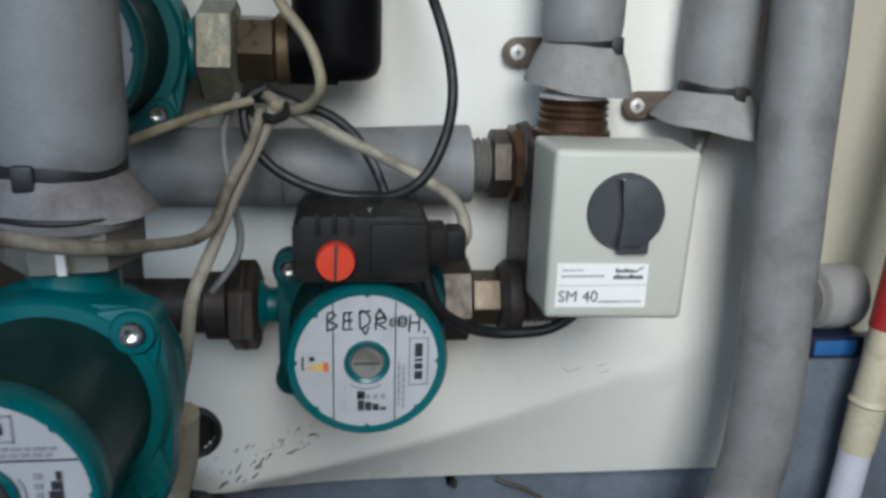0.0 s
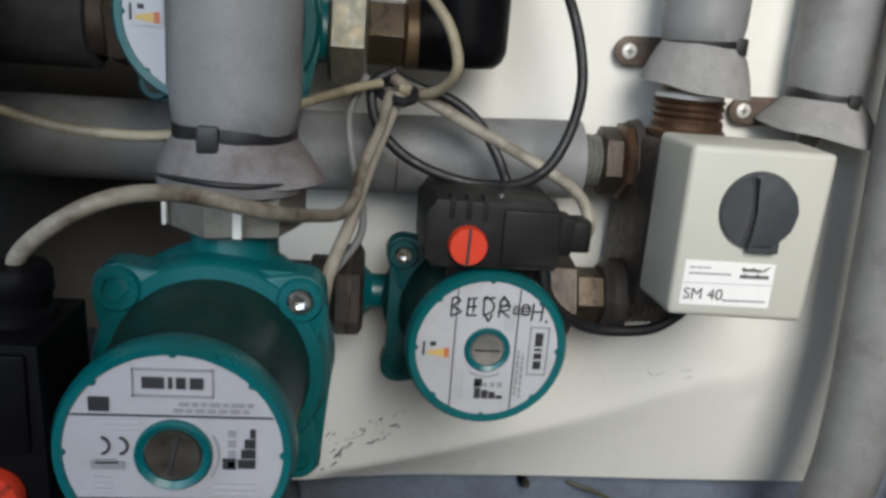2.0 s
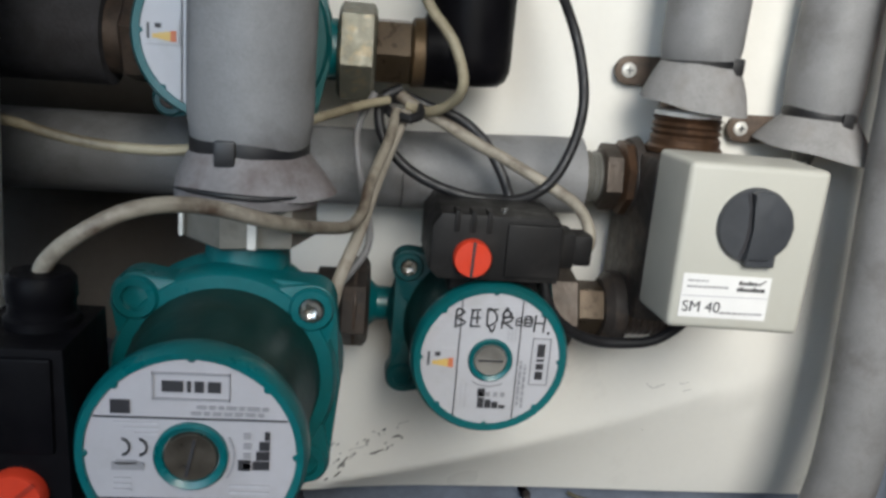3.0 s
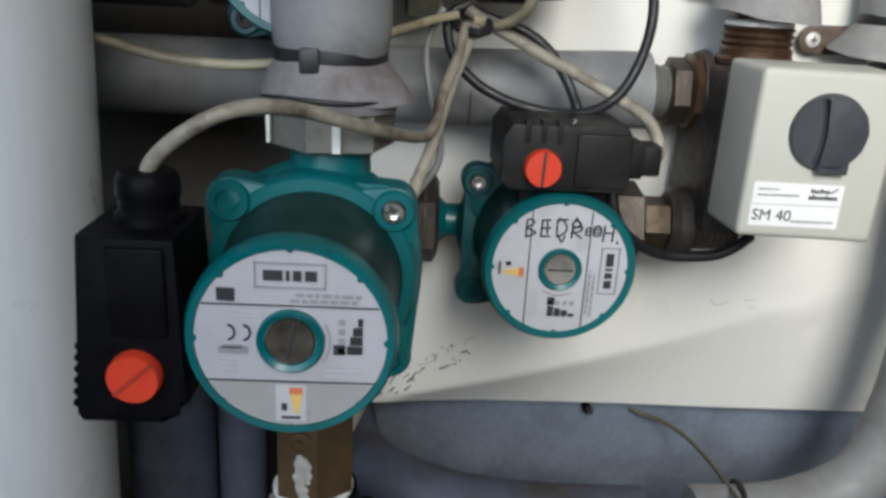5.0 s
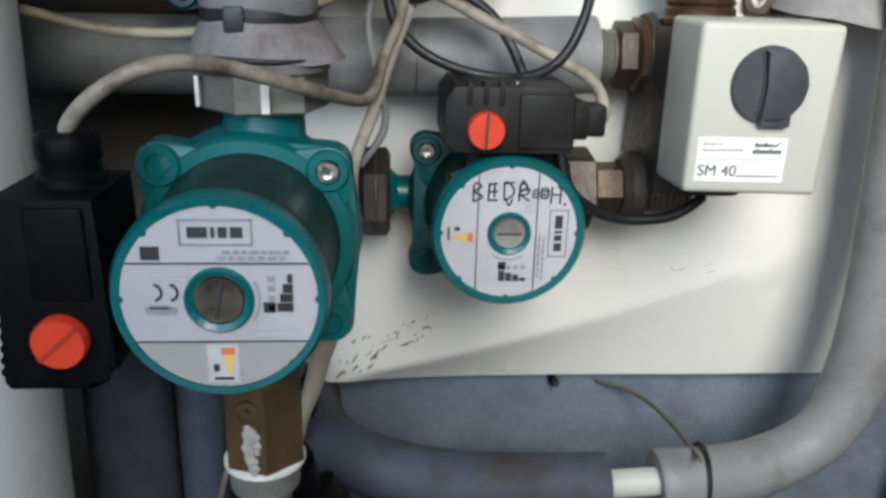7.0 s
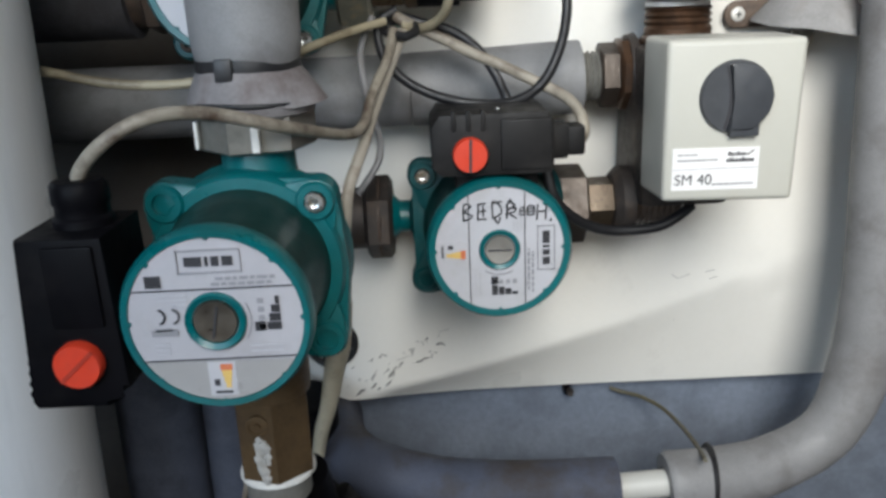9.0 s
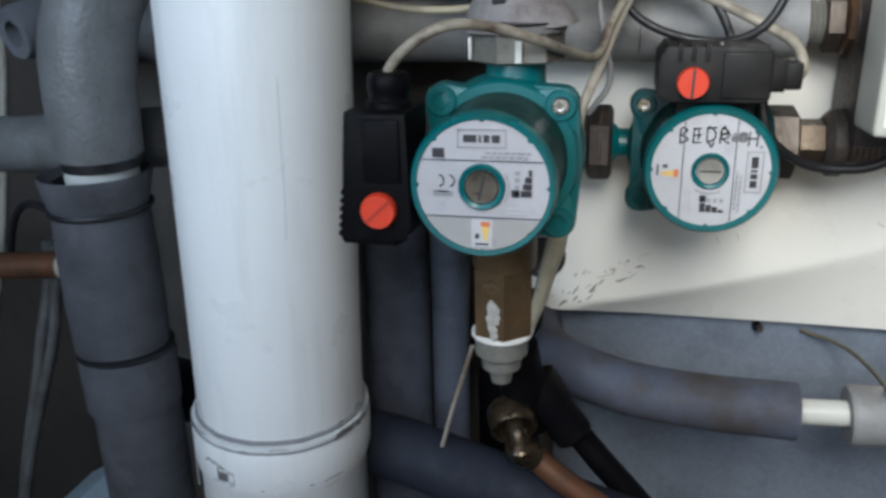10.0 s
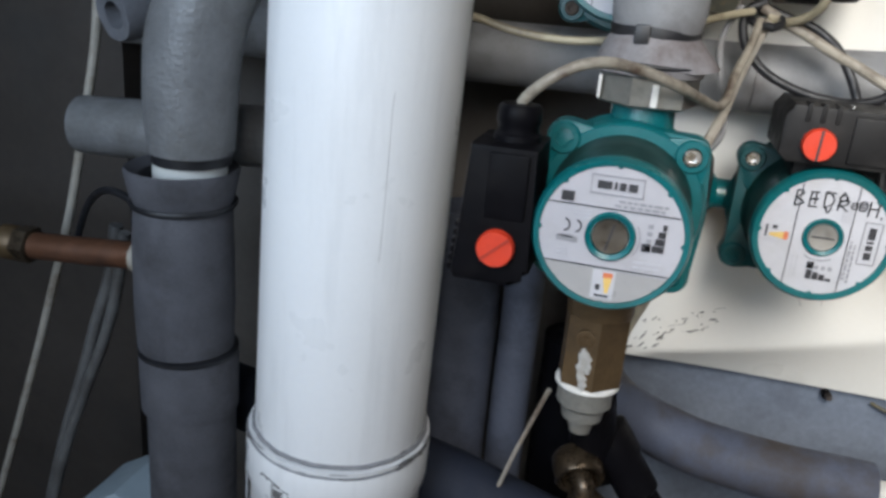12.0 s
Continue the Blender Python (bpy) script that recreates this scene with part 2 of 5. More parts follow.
LID = material("pale_grey_green_plastic", (0.455, 0.452, 0.41), 0.45, vary=0.04, scale=14, grain=420, relief=0.12, depth=0.0004,
               dirt=(0.42, 0.40, 0.35), dirt_at=(0.56, 0.85), dirt_scale=16)
SLATE = material("slate_grey_plastic", (0.05, 0.054, 0.062), 0.42, vary=0.15, scale=50, grain=400, relief=0.12, depth=0.0003)
PLASTER = material("cream_plaster", (0.48, 0.455, 0.37), 0.85, vary=0.1, scale=6, grain=120, relief=0.4, depth=0.002,
                   dirt=(0.50, 0.46, 0.37), dirt_at=(0.5, 0.75), dirt_scale=7)
# grey-green concrete with the blue sky tint and shade put into its colour
CONCRETE = material("blue_shaded_concrete", (0.145, 0.170, 0.215), 0.85, vary=0.28, scale=9, grain=150, relief=0.45, depth=0.002,
                    dirt=(0.085, 0.098, 0.125), dirt_at=(0.46, 0.75), dirt_scale=13)
BOARD = material("dark_brown_board", (0.044, 0.035, 0.029), 0.75, vary=0.3, scale=8, grain=150, relief=0.3, depth=0.001,
                 dirt=(0.034, 0.030, 0.027), dirt_at=(0.5, 0.75), dirt_scale=6)
# dusty board; haze and missing light are put into its paler colour
RECESS = material("dusty_hazed_lining", (0.13, 0.115, 0.103), 0.85, vary=0.25, scale=8, grain=150, relief=0.3, depth=0.001,
                  dirt=(0.09, 0.08, 0.072), dirt_at=(0.48, 0.75), dirt_scale=7)
ROOM = material("off_white_room_paint", (0.30, 0.295, 0.28), 0.9, vary=0.06, scale=3, grain=90, relief=0.2, depth=0.002)
FLOOR = material("grey_cement_floor", (0.10, 0.10, 0.097), 0.8, vary=0.2, scale=4, grain=90, relief=0.4, depth=0.003)
BLUE = material("blue_plastic", (0.03, 0.13, 0.36), 0.4, vary=0.12, scale=40, grain=300, relief=0.1)
NAVY = material("navy_plastic", (0.012, 0.018, 0.05), 0.45, vary=0.2, scale=40, grain=300, relief=0.1)
RED = material("red_tape", (0.36, 0.025, 0.03), 0.42, vary=0.2, scale=40, grain=300, relief=0.2)
TAPE = material("cream_wrapped_tape", (0.55, 0.50, 0.38), 0.5, vary=0.15, scale=70, grain=250, relief=0.5, depth=0.001,
                dirt=(0.36, 0.31, 0.22), dirt_at=(0.52, 0.75), dirt_scale=60)
LILAC = material("pale_lilac_plastic", (0.58, 0.58, 0.68), 0.45, vary=0.06, scale=40, grain=300, relief=0.1)
PALE_BLUE = material("pale_blue_grey_plastic", (0.33, 0.40, 0.44), 0.5, vary=0.1, scale=30, grain=300, relief=0.1)

# ---------------------------------------------------------------- mesh helpers
X, Y, Z = Vector((1, 0, 0)), Vector((0, 1, 0)), Vector((0, 0, 1))


def thing(name, base, label, category, group="", kind=""):
    ob = new(name)
    ob.empty_display_size = 0.02
    ob.location = base
    return tagged(ob, label, category, group, kind)


def base_of(ob):
    at = Vector((0, 0, 0))
    while ob:
        at += ob.location
        ob = ob.parent
    return at


def part(name, bm, mat, parent=None, label="", angle=38, shift=True):
    """Links a bmesh, given in world metres, as one mesh object under its thing or part."""
    if parent and shift:
        bmesh.ops.translate(bm, vec=-base_of(parent), verts=bm.verts)
    bmesh.ops.recalc_face_normals(bm, faces=bm.faces)
    me = bpy.data.meshes.new(name)
    bm.to_mesh(me)
    bm.free()
    me.materials.append(mat)
    me.shade_smooth()
    me.set_sharp_from_angle(angle=radians(angle))
    ob = new(name, me)
    ob.parent = parent
    if label:
        ob["label"] = label
    return ob


def solid(name, bm, mat, label, category, base=None, group="", kind="", angle=38):
    """A thing that is one mesh, with its origin at its base."""
    at = Vector(base) if base else Vector((0, 0, 0))
    bmesh.ops.translate(bm, vec=-at, verts=bm.verts)
    ob = part(name, bm, mat, None, angle=angle)
    ob.location = at
    return tagged(ob, label, category, group, kind)


def basis(axis, up=None):
    a = Vector(axis).normalized()
    ref = Vector(up) if up else (Z if abs(a.z) < 0.9 else X)
    u = (ref - a * ref.dot(a)).normalized()
    return u, a.cross(u), a


def lathe(bm, origin, axis, profile, seg=32, up=None, wobble=0.0, spin=0.0, caps=True):
    """Rings of (radius, height) along an axis, joined into one skin."""
    u, v, a = basis(axis, up)
    o = Vector(origin)
    rings = []
    for k, (r, h) in enumerate(profile):
        ring = []
        for i in range(seg):
            t = 2 * math.pi * (i + 0.5) / seg + spin
            rr = r * (1 + wobble * noise.noise(Vector((math.cos(t) * 1.6, math.sin(t) * 1.6, h * 40 + r * 20 + o.x * 9))))
            ring.append(bm.verts.new(o + a * h + u * (rr * math.cos(t)) + v * (rr * math.sin(t))))
        rings.append(ring)
    for p, q in zip(rings, rings[1:]):
        for i in range(seg):
            bm.faces.new((p[i], p[(i + 1) % seg], q[(i + 1) % seg], q[i]))
    if caps:
        bm.faces.new(rings[0][::-1])
        bm.faces.new(rings[-1])
    return bm


def spline(points, step=0.006):
    pts = [Vector(p) for p in points]
    if len(pts) < 3:
        return pts
    ext = [pts[0] * 2 - pts[1], *pts, pts[-1] * 2 - pts[-2]]
    out = []
    for i in range(1, len(ext) - 2):
        a, b, c, d = ext[i - 1:i + 3]
        n = max(2, int((c - b).length / step))
        for k in range(n):
            t = k / n
            out.append(0.5 * ((2 * b) + (c - a) * t + (2 * a - 5 * b + 4 * c - d) * t * t + (3 * b - a - 3 * c + d) * t ** 3))
    return out + [pts[-1]]


def tube(bm, points, radius, seg=14, step=0.006, wobble=0.0, smooth=True, flat=1.0):
    """A round tube along a smooth path; radius is one number or one for each end."""
    line = spline(points, step) if smooth else [Vector(p) for p in points]
    n = len(line)
    radii = radius if callable(radius) else (lambda s: radius)
    side = None
    rings = []
    for i, p in enumerate(line):
        d = (line[min(i + 1, n - 1)] - line[max(i - 1, 0)]).normalized()
        if side is None:
            side = basis(d)[0]
        side = (side - d * side.dot(d)).normalized()
        other = d.cross(side)
        ring = []
        for k in range(seg):
            t = 2 * math.pi * k / seg
            r = radii(i / max(1, n - 1))
            if wobble:
                r *= 1 + wobble * noise.noise(p * 28 + side * math.cos(t) + other * math.sin(t))
            ring.append(bm.verts.new(p + side * (r * math.cos(t)) + other * (r * flat * math.sin(t))))
        rings.append(ring)
    for p, q in zip(rings, rings[1:]):
        for k in range(seg):
            bm.faces.new((p[k], p[(k + 1) % seg], q[(k + 1) % seg], q[k]))
    bm.faces.new(rings[0][::-1])
    bm.faces.new(rings[-1])
    return bm


def box(bm, lo, hi, bevel=0.002, segments=2):
    lo, hi = Vector(lo), Vector(hi)
    made = bmesh.ops.create_cube(bm, size=1.0)["verts"]
    size, mid = hi - lo, (hi + lo) / 2
    for vert in made:
        vert.co = Vector((vert.co.x * size.x, vert.co.y * size.y, vert.co.z * size.z)) + mid
    if bevel:
        edges = {e for vert in made for e in vert.link_edges}
        bmesh.ops.bevel(bm, geom=list(edges), offset=bevel, segments=segments, profile=0.6, affect="EDGES", clamp_overlap=True)
    return bm


def prism(bm, outline, y0, y1, bevel=0.0):
    """An outline of (x, z) pairs drawn out from y0 (front) to y1."""
    front = [bm.verts.new((x, y0, z)) for x, z in outline]
    back = [bm.verts.new((x, y1, z)) for x, z in outline]
    top = bm.faces.new(front)
    bm.faces.new(back[::-1])
    for i in range(len(outline)):
        j = (i + 1) % len(outline)
        bm.faces.new((front[i], back[i], back[j], front[j]))
    if bevel:
        bmesh.ops.bevel(bm, geom=list(top.edges), offset=bevel, segments=2, profile=0.6, affect="EDGES", clamp_overlap=True)
    return bm


def hull(circles, n=16):
    """The outline round some circles (x, z, r)."""
    pts = sorted({(round(x + r * math.cos(2 * math.pi * k / n), 6), round(z + r * math.sin(2 * math.pi * k / n), 6))
                  for x, z, r in circles for k in range(n)})

    def half(seq):
        out = []
        for p in seq:
            while len(out) > 1 and (out[-1][0] - out[-2][0]) * (p[1] - out[-2][1]) - (out[-1][1] - out[-2][1]) * (p[0] - out[-2][0]) <= 0:
                out.pop()
            out.append(p)
        return out[:-1]

    return half(pts) + half(pts[::-1])


def hexnut(bm, origin, axis, radius, length, chamfer=0.12, spin=0.0, up=None, sides=6):
    c = radius * chamfer
    return lathe(bm, origin, axis, [(radius - c, 0), (radius, c * 0.6), (radius, length - c * 0.6), (radius - c, length)], sides, up, spin=spin)


def threads(r, length, turns, depth=0.0012):
    out = []
    for k in range(turns):
        out += [(r, length * k / turns), (r - depth, length * (k + 0.5) / turns)]
    return out + [(r, length)]


def lettering(name, words, at, size, mat, parent, turn=0.0, stretch=1.0, lift=0.0003, shear=0.0, bold=0.0):
    """Words laid flat on an upright front; turn: degrees counter-clockwise."""
    data = bpy.data.curves.new("words", "FONT")
    data.body, data.size, data.align_x, data.align_y = words, size, "CENTER", "CENTER"
    data.extrude, data.shear, data.offset = lift / 2, shear, bold
    source = new("words", data)
    bpy.context.view_layer.update()
    me = bpy.data.meshes.new_from_object(source.evaluated_get(bpy.context.evaluated_depsgraph_get()))
    bpy.data.objects.remove(source)
    bpy.data.curves.remove(data)
    me.transform(Matrix.Translation(Vector(at) - base_of(parent)) @ pose(0, 0, 0, 0, -turn, 0) @ pose(0, 0, 0, 90, 0, 0) @ Matrix.Diagonal((stretch, 1, 1, 1)))
    me.materials.clear()
    me.materials.append(mat)
    me.name = name
    ob = new(name, me)
    ob.parent = parent
    return ob

# ---------------------------------------------------------------- the place itself


def slab(name, lo, hi, mat, label, category="wall", bevel=0.0):
    return solid(name, box(bmesh.new(), lo, hi, bevel), mat, label, category, kind="structure")


# floor, ceiling and side walls are unseen, assumed to close in the bounced light
slab("floor", (-1.7, -1.35, -0.05), (1.5, 0.3, 0.0), FLOOR, "assumed grey cement floor, out of view", "floor")
slab("ceiling", (-1.7, -1.35, 2.15), (1.5, 0.3, 2.2), ROOM, "assumed drab ceiling, out of view", "ceiling")
slab("wall_west", (-1.75, -1.35, 0.0), (-1.7, 0.3, 2.15), BOARD, "assumed dark boarded side wall, out of view")
slab("wall_east", (1.5, -1.35, 0.0), (1.55, 0.3, 2.15), ROOM, "assumed drab side wall, out of view")
slab("wall_north", (-0.135, 0.12, 0.0), (1.5, 0.3, 2.15), PLASTER, "cream plastered wall behind the pipes")
slab("wall_north_recess", (-1.7, 0.10, 0.0), (-0.135, 0.3, 2.15), RECESS, "dark brown board lining behind the pipes")
slab("plinth_wall", (-0.135, 0.045, 0.0), (1.5, 0.12, 1.093), CONCRETE, "grey-green concrete plinth with a flat ledge", bevel=0.004)
# the wall behind the viewer, unseen and assumed, with its doorway
slab("wall_south_door_west", (-1.7, -1.35, 0.0), (-0.9, -1.25, 2.15), ROOM, "assumed wall beside the doorway, out of view")
slab("wall_south_door_head", (-0.9, -1.35, 2.05), (0.5, -1.25, 2.15), ROOM, "assumed wall over the doorway, out of view")
slab("wall_south_door_east", (0.5, -1.35, 0.0), (1.5, -1.25, 2.15), ROOM, "assumed wall beside the doorway, out of view")


def crease_depth(x, z):
    """How far the panel is bent back below its slanting crease: steep under the fold, easing towards the foot."""
    s = x + 0.125
    if s <= 0.0:
        return 0.0
    high = 0.004 + 0.205 * s + 0.24 * s * s
    down = 0.995 + high - z
    if down <= 0.0:
        return 0.0
    soft = 0.0015 + 0.05 * s * s
    steep = 1.9 * min(1.0, s / 0.03) / (1 + 3.36 * s * s / 0.04 * 0.4)
    ease = max(high * 2.2, 1e-4)
    d = min(down, ease)
    return steep * (d - d * d / (2 * ease) - soft * (1 - math.exp(-d / soft)))


def sheet_panel():
    """The enamelled sheet: a shallow slanting crease near its foot and a round hole for a cable."""
    x0, x1, z0, z1, step = -0.18, 0.385, 0.995, 1.70, 0.004
    hole, radius = (-0.149, 1.058), 0.0225
    nx, nz = round((x1 - x0) / step), round((z1 - z0) / step)
    bm = bmesh.new()
    grid = []
    for j in range(nz + 1):
        row = []
        for i in range(nx + 1):
            x, z = x0 + (x1 - x0) * i / nx, z0 + (z1 - z0) * j / nz
            y = crease_depth(x, z)
            z -= 0.34 * y
            y += 0.0012 * noise.noise(Vector((x * 6, 0.3, z * 6))) + 0.00035 * noise.noise(Vector((x * 21, 1.7, z * 21)))
            for dx, dz, size, deep in ((0.262, 1.118, 0.012, 0.0016), (0.235, 1.104, 0.008, -0.0010), (0.196, 1.075, 0.010, 0.0008), (0.288, 1.086, 0.009, 0.0010)):
                y += deep * math.exp(-((x - dx) ** 2 + (z - dz) ** 2) / size ** 2)
            d = math.hypot(x - hole[0], z - hole[1])
            if abs(d - radius) < step * 0.75:
                x, z = hole[0] + (x - hole[0]) * radius / d, hole[1] + (z - hole[1]) * radius / d
            row.append(bm.verts.new((x, y, z)))
        grid.append(row)
    for j in range(nz):
        for i in range(nx):
            quad = (grid[j][i], grid[j][i + 1], grid[j + 1][i + 1], grid[j + 1][i])
            mid = sum((vert.co for vert in quad), Vector()) / 4
            if math.hypot(mid.x - hole[0], mid.z - hole[1]) > radius * 0.93:
                bm.faces.new(quad)
    bmesh.ops.delete(bm, geom=[vert for vert in bm.verts if not vert.link_faces], context="VERTS")
    bmesh.ops.solidify(bm, geom=bm.faces[:], thickness=0.0022)
    ob = solid("wall_panel", bm, ENAMEL, "cream enamelled sheet panel with a shallow crease and scuffs", "panel", kind="structure", angle=50)
    return ob


panel = sheet_panel()


def scuffs(parent):
    """Dark specks and scratches low on the panel."""
    rng = random.Random(5)
    bm = bmesh.new()
    spots = [(-0.057, 1.058, 0.0013, 40)]
    for _ in range(30):
        f = rng.random() ** 0.8
        spots.append((-0.14 + 0.10 * f, 1.008 + 0.034 * f + 0.022 * rng.random() ** 1.5, 0.0004 + 0.0011 * rng.random() ** 2, rng.uniform(10, 70)))
    for _ in range(12):
        f = rng.random()
        spots.append((-0.128 + 0.045 * f, 1.000 + 0.030 * f * rng.random() + 0.006 * rng.random(), 0.0007 + 0.0015 * rng.random() ** 2, rng.uniform(20, 60)))
    for x, z, r, lie in spots:
        if (x + 0.149) ** 2 + (z - 1.058) ** 2 < 0.027 ** 2:
            continue
        c, q, n = math.cos(radians(lie)), math.sin(radians(lie)), rng.randint(5, 7)
        long = rng.uniform(1.5, 4.5)
        ring = [(r * long * (0.5 + 0.8 * rng.random()) * math.cos(2 * math.pi * k / n), r * 0.6 * (0.4 + 0.8 * rng.random()) * math.sin(2 * math.pi * k / n)) for k in range(n)]
        prism(bm, [(x + p * c - w * q, z + p * q + w * c) for p, w in ring][::-1], -0.0016, 0.0005)
    tagged(part("specks", bm, GRIME, parent, "dark specks of dirt"), kind="stuff")
    bm = bmesh.new()
    for pts in ([(0.186, 1.063), (0.190, 1.050), (0.196, 1.035), (0.199, 1.026)], [(0.180, 1.113), (0.186, 1.108), (0.198, 1.112)],
                [(0.212, 1.113), (0.221, 1.115)], [(0.216, 1.106), (0.224, 1.108)], [(0.030, 1.090), (0.034, 1.082)], [(0.05, 1.094), (0.053, 1.086)], [(-0.045, 1.064), (-0.035, 1.067)], [(-0.088, 1.036), (-0.07, 1.042)]):
        tube(bm, [(x, crease_depth(x, z) - 0.0009, z) for x, z in pts], 0.0003, 6, 0.004)
    tagged(part("scratch", bm, FAINT, parent, "thin grey scratches"), kind="stuff")


scuffs(panel)

grommet = bmesh.new()
tube(grommet, [(-0.149 + 0.0225 * math.cos(math.pi * k / 16), -0.002, 1.058 + 0.0225 * math.sin(math.pi * k / 16)) for k in range(33)], 0.0032, 8, smooth=False)
part("grommet", grommet, RUBBER, panel, "black rubber grommet round the cable hole")

screw = thing("panel_screw", (0.0894, 0.03, 0.9744), "small dark screw at the foot of the panel", "screw")
part("head", lathe(bmesh.new(), (0.0894, 0.036, 0.9744), -Y, [(0.004, 0), (0.004, 0.005), (0.003, 0.008)], 12), DARK_IRON, screw)
part("washer", lathe(bmesh.new(), (0.0874, 0.045, 0.9744), -Y, [(0.0046, 0), (0.0046, 0.010)], 16), BLACK, screw)

# ---------------------------------------------------------------- pumps


def bar(bm, x0, z0, x1, z1, y):
    return box(bm, (min(x0, x1), y - 0.0004, min(z0, z1)), (max(x0, x1), y, max(z0, z1)), 0)


def mirrored(cx, cz, turn):
    c, s = math.cos(radians(turn)), math.sin(radians(turn))
    return lambda x, z: (cx - x * c - z * s, cz - x * s + z * c)


def nameplate(face, centre, r, turn, rng, full):
    """The round printed label: two rules, a framed maker's mark, small print, energy mark and speed steps. turn: its rotation."""
    x, y, z = centre
    y -= 0.0006
    at = mirrored(x, z, turn)

    def quad(bm, x0, z0, x1, z1, lift=0.0):
        prism(bm, [at(x0 * r, z0 * r), at(x0 * r, z1 * r), at(x1 * r, z1 * r), at(x1 * r, z0 * r)], y - 0.0004 - lift, y)

    ink, grey, pale, amber, red, field, white = (bmesh.new() for _ in range(7))
    # rules across the disc
    quad(ink, -0.90, 0.385, 0.90, 0.40)
    quad(ink, -0.90, -0.46, 0.90, -0.475)
    # grey lower field
    prism(field if full else bmesh.new(), [at(r * 0.985 * math.cos(radians(a)), r * 0.985 * math.sin(radians(a))) for a in range(-29, -152, -4)], y - 0.0002, y)
    # framed maker's mark, drawn as plain bars
    for a, b, c, d in ((-0.36, 0.58, 0.36, 0.60), (-0.36, 0.84, 0.36, 0.86), (-0.36, 0.58, -0.345, 0.86), (0.345, 0.58, 0.36, 0.86)):
        quad(grey, a, b, c, d)
    for a, b in ((-0.27, -0.15), (-0.115, -0.03), (0.005, 0.04), (0.075, 0.27)):
        quad(ink, a, 0.665, b, 0.775)
    # small print under it
    for row, (a, b) in enumerate(((-0.72, -0.05), (-0.68, 0.0))):
        q = a
        while q < b:
            w = 0.04 + 0.08 * rng.random()
            quad(grey, q, *((0.495, min(q + w, b), 0.53) if row == 0 else (0.43, min(q + w, b), 0.465)))
            q += w + 0.025
    if full:
        quad(ink, 0.56, 0.43, 0.74, 0.57)
    for row in range(3):
        quad(pale, 0.30, 0.32 - row * 0.055, 0.72 - 0.1 * row, 0.345 - row * 0.055)
    # approval mark and its lines
    for a in range(0, 180, 30):
        for cx in (0.64, 0.48) if full else ():
            p, q = radians(a + 90), radians(a + 120)
            prism(ink, [at(r * (cx + k * math.cos(m)), r * (0.08 + k * 1.2 * math.sin(m))) for k, m in ((0.058, p), (0.058, q), (0.080, q), (0.080, p))], y - 0.0004, y)
    for a, b, c, d in ((0.44, -0.16, 0.74, -0.08), (0.5, -0.10, 0.7, -0.06)) if full else ():
        quad(grey, a, b, c, d)
    for row in range(3 if full else 0):
        quad(pale, 0.56, -0.27 - row * 0.06, 0.72, -0.245 - row * 0.06)
    # speed steps
    for row, w in enumerate((0.16, 0.13, 0.10, 0.05)):
        quad(ink, -0.74, -0.13 + row * 0.105, -0.74 + w, -0.04 + row * 0.105)
        quad(grey, -0.56, -0.12 + row * 0.105, -0.56 + 0.07, -0.06 + row * 0.105)
    quad(ink, -0.56, -0.14, -0.44, -0.03)
    for row in range(2):
        quad(pale, -0.74, -0.33 - row * 0.07, -0.36, -0.30 - row * 0.07)
    arc = [(0.40, a) for a in range(150, 222, 8)]
    for (k, a), (_, b) in zip(arc, arc[1:]):
        prism(grey, [at(r * m * math.cos(radians(t)), r * m * math.sin(radians(t))) for m, t in ((0.395, a), (0.395, b), (0.415, b), (0.415, a))], y - 0.0004, y)
    # energy mark
    quad(white, -0.16, -0.93, 0.16, -0.50, 0.0003)
    for k in range(4):
        quad(red if k == 0 else amber, -0.125 + 0.012 * k, -0.53 - 0.075 * (k + 1), 0.015 - 0.015 * k, -0.53 - 0.075 * k, 0.0007)
    quad(ink, 0.04, -0.80, 0.10, -0.72, 0.0007)
    quad(ink, -0.10, -0.90, 0.10, -0.87, 0.0007)
    for name, bm, mat in (("print", ink, INK), ("fine_print", grey, INK_GREY), ("pale_lettering", pale, INK_PALE), ("label_field", field, PAPER_GREY),
                          ("energy_mark", white, PAPER), ("energy_scale", amber, INK_AMBER), ("energy_scale_top", red, INK_RED)):
        if bm.verts:
            ob = part(name, bm, mat, face)
            if name in ("print", "fine_print", "pale_lettering"):
                tagged(ob, kind="stuff")


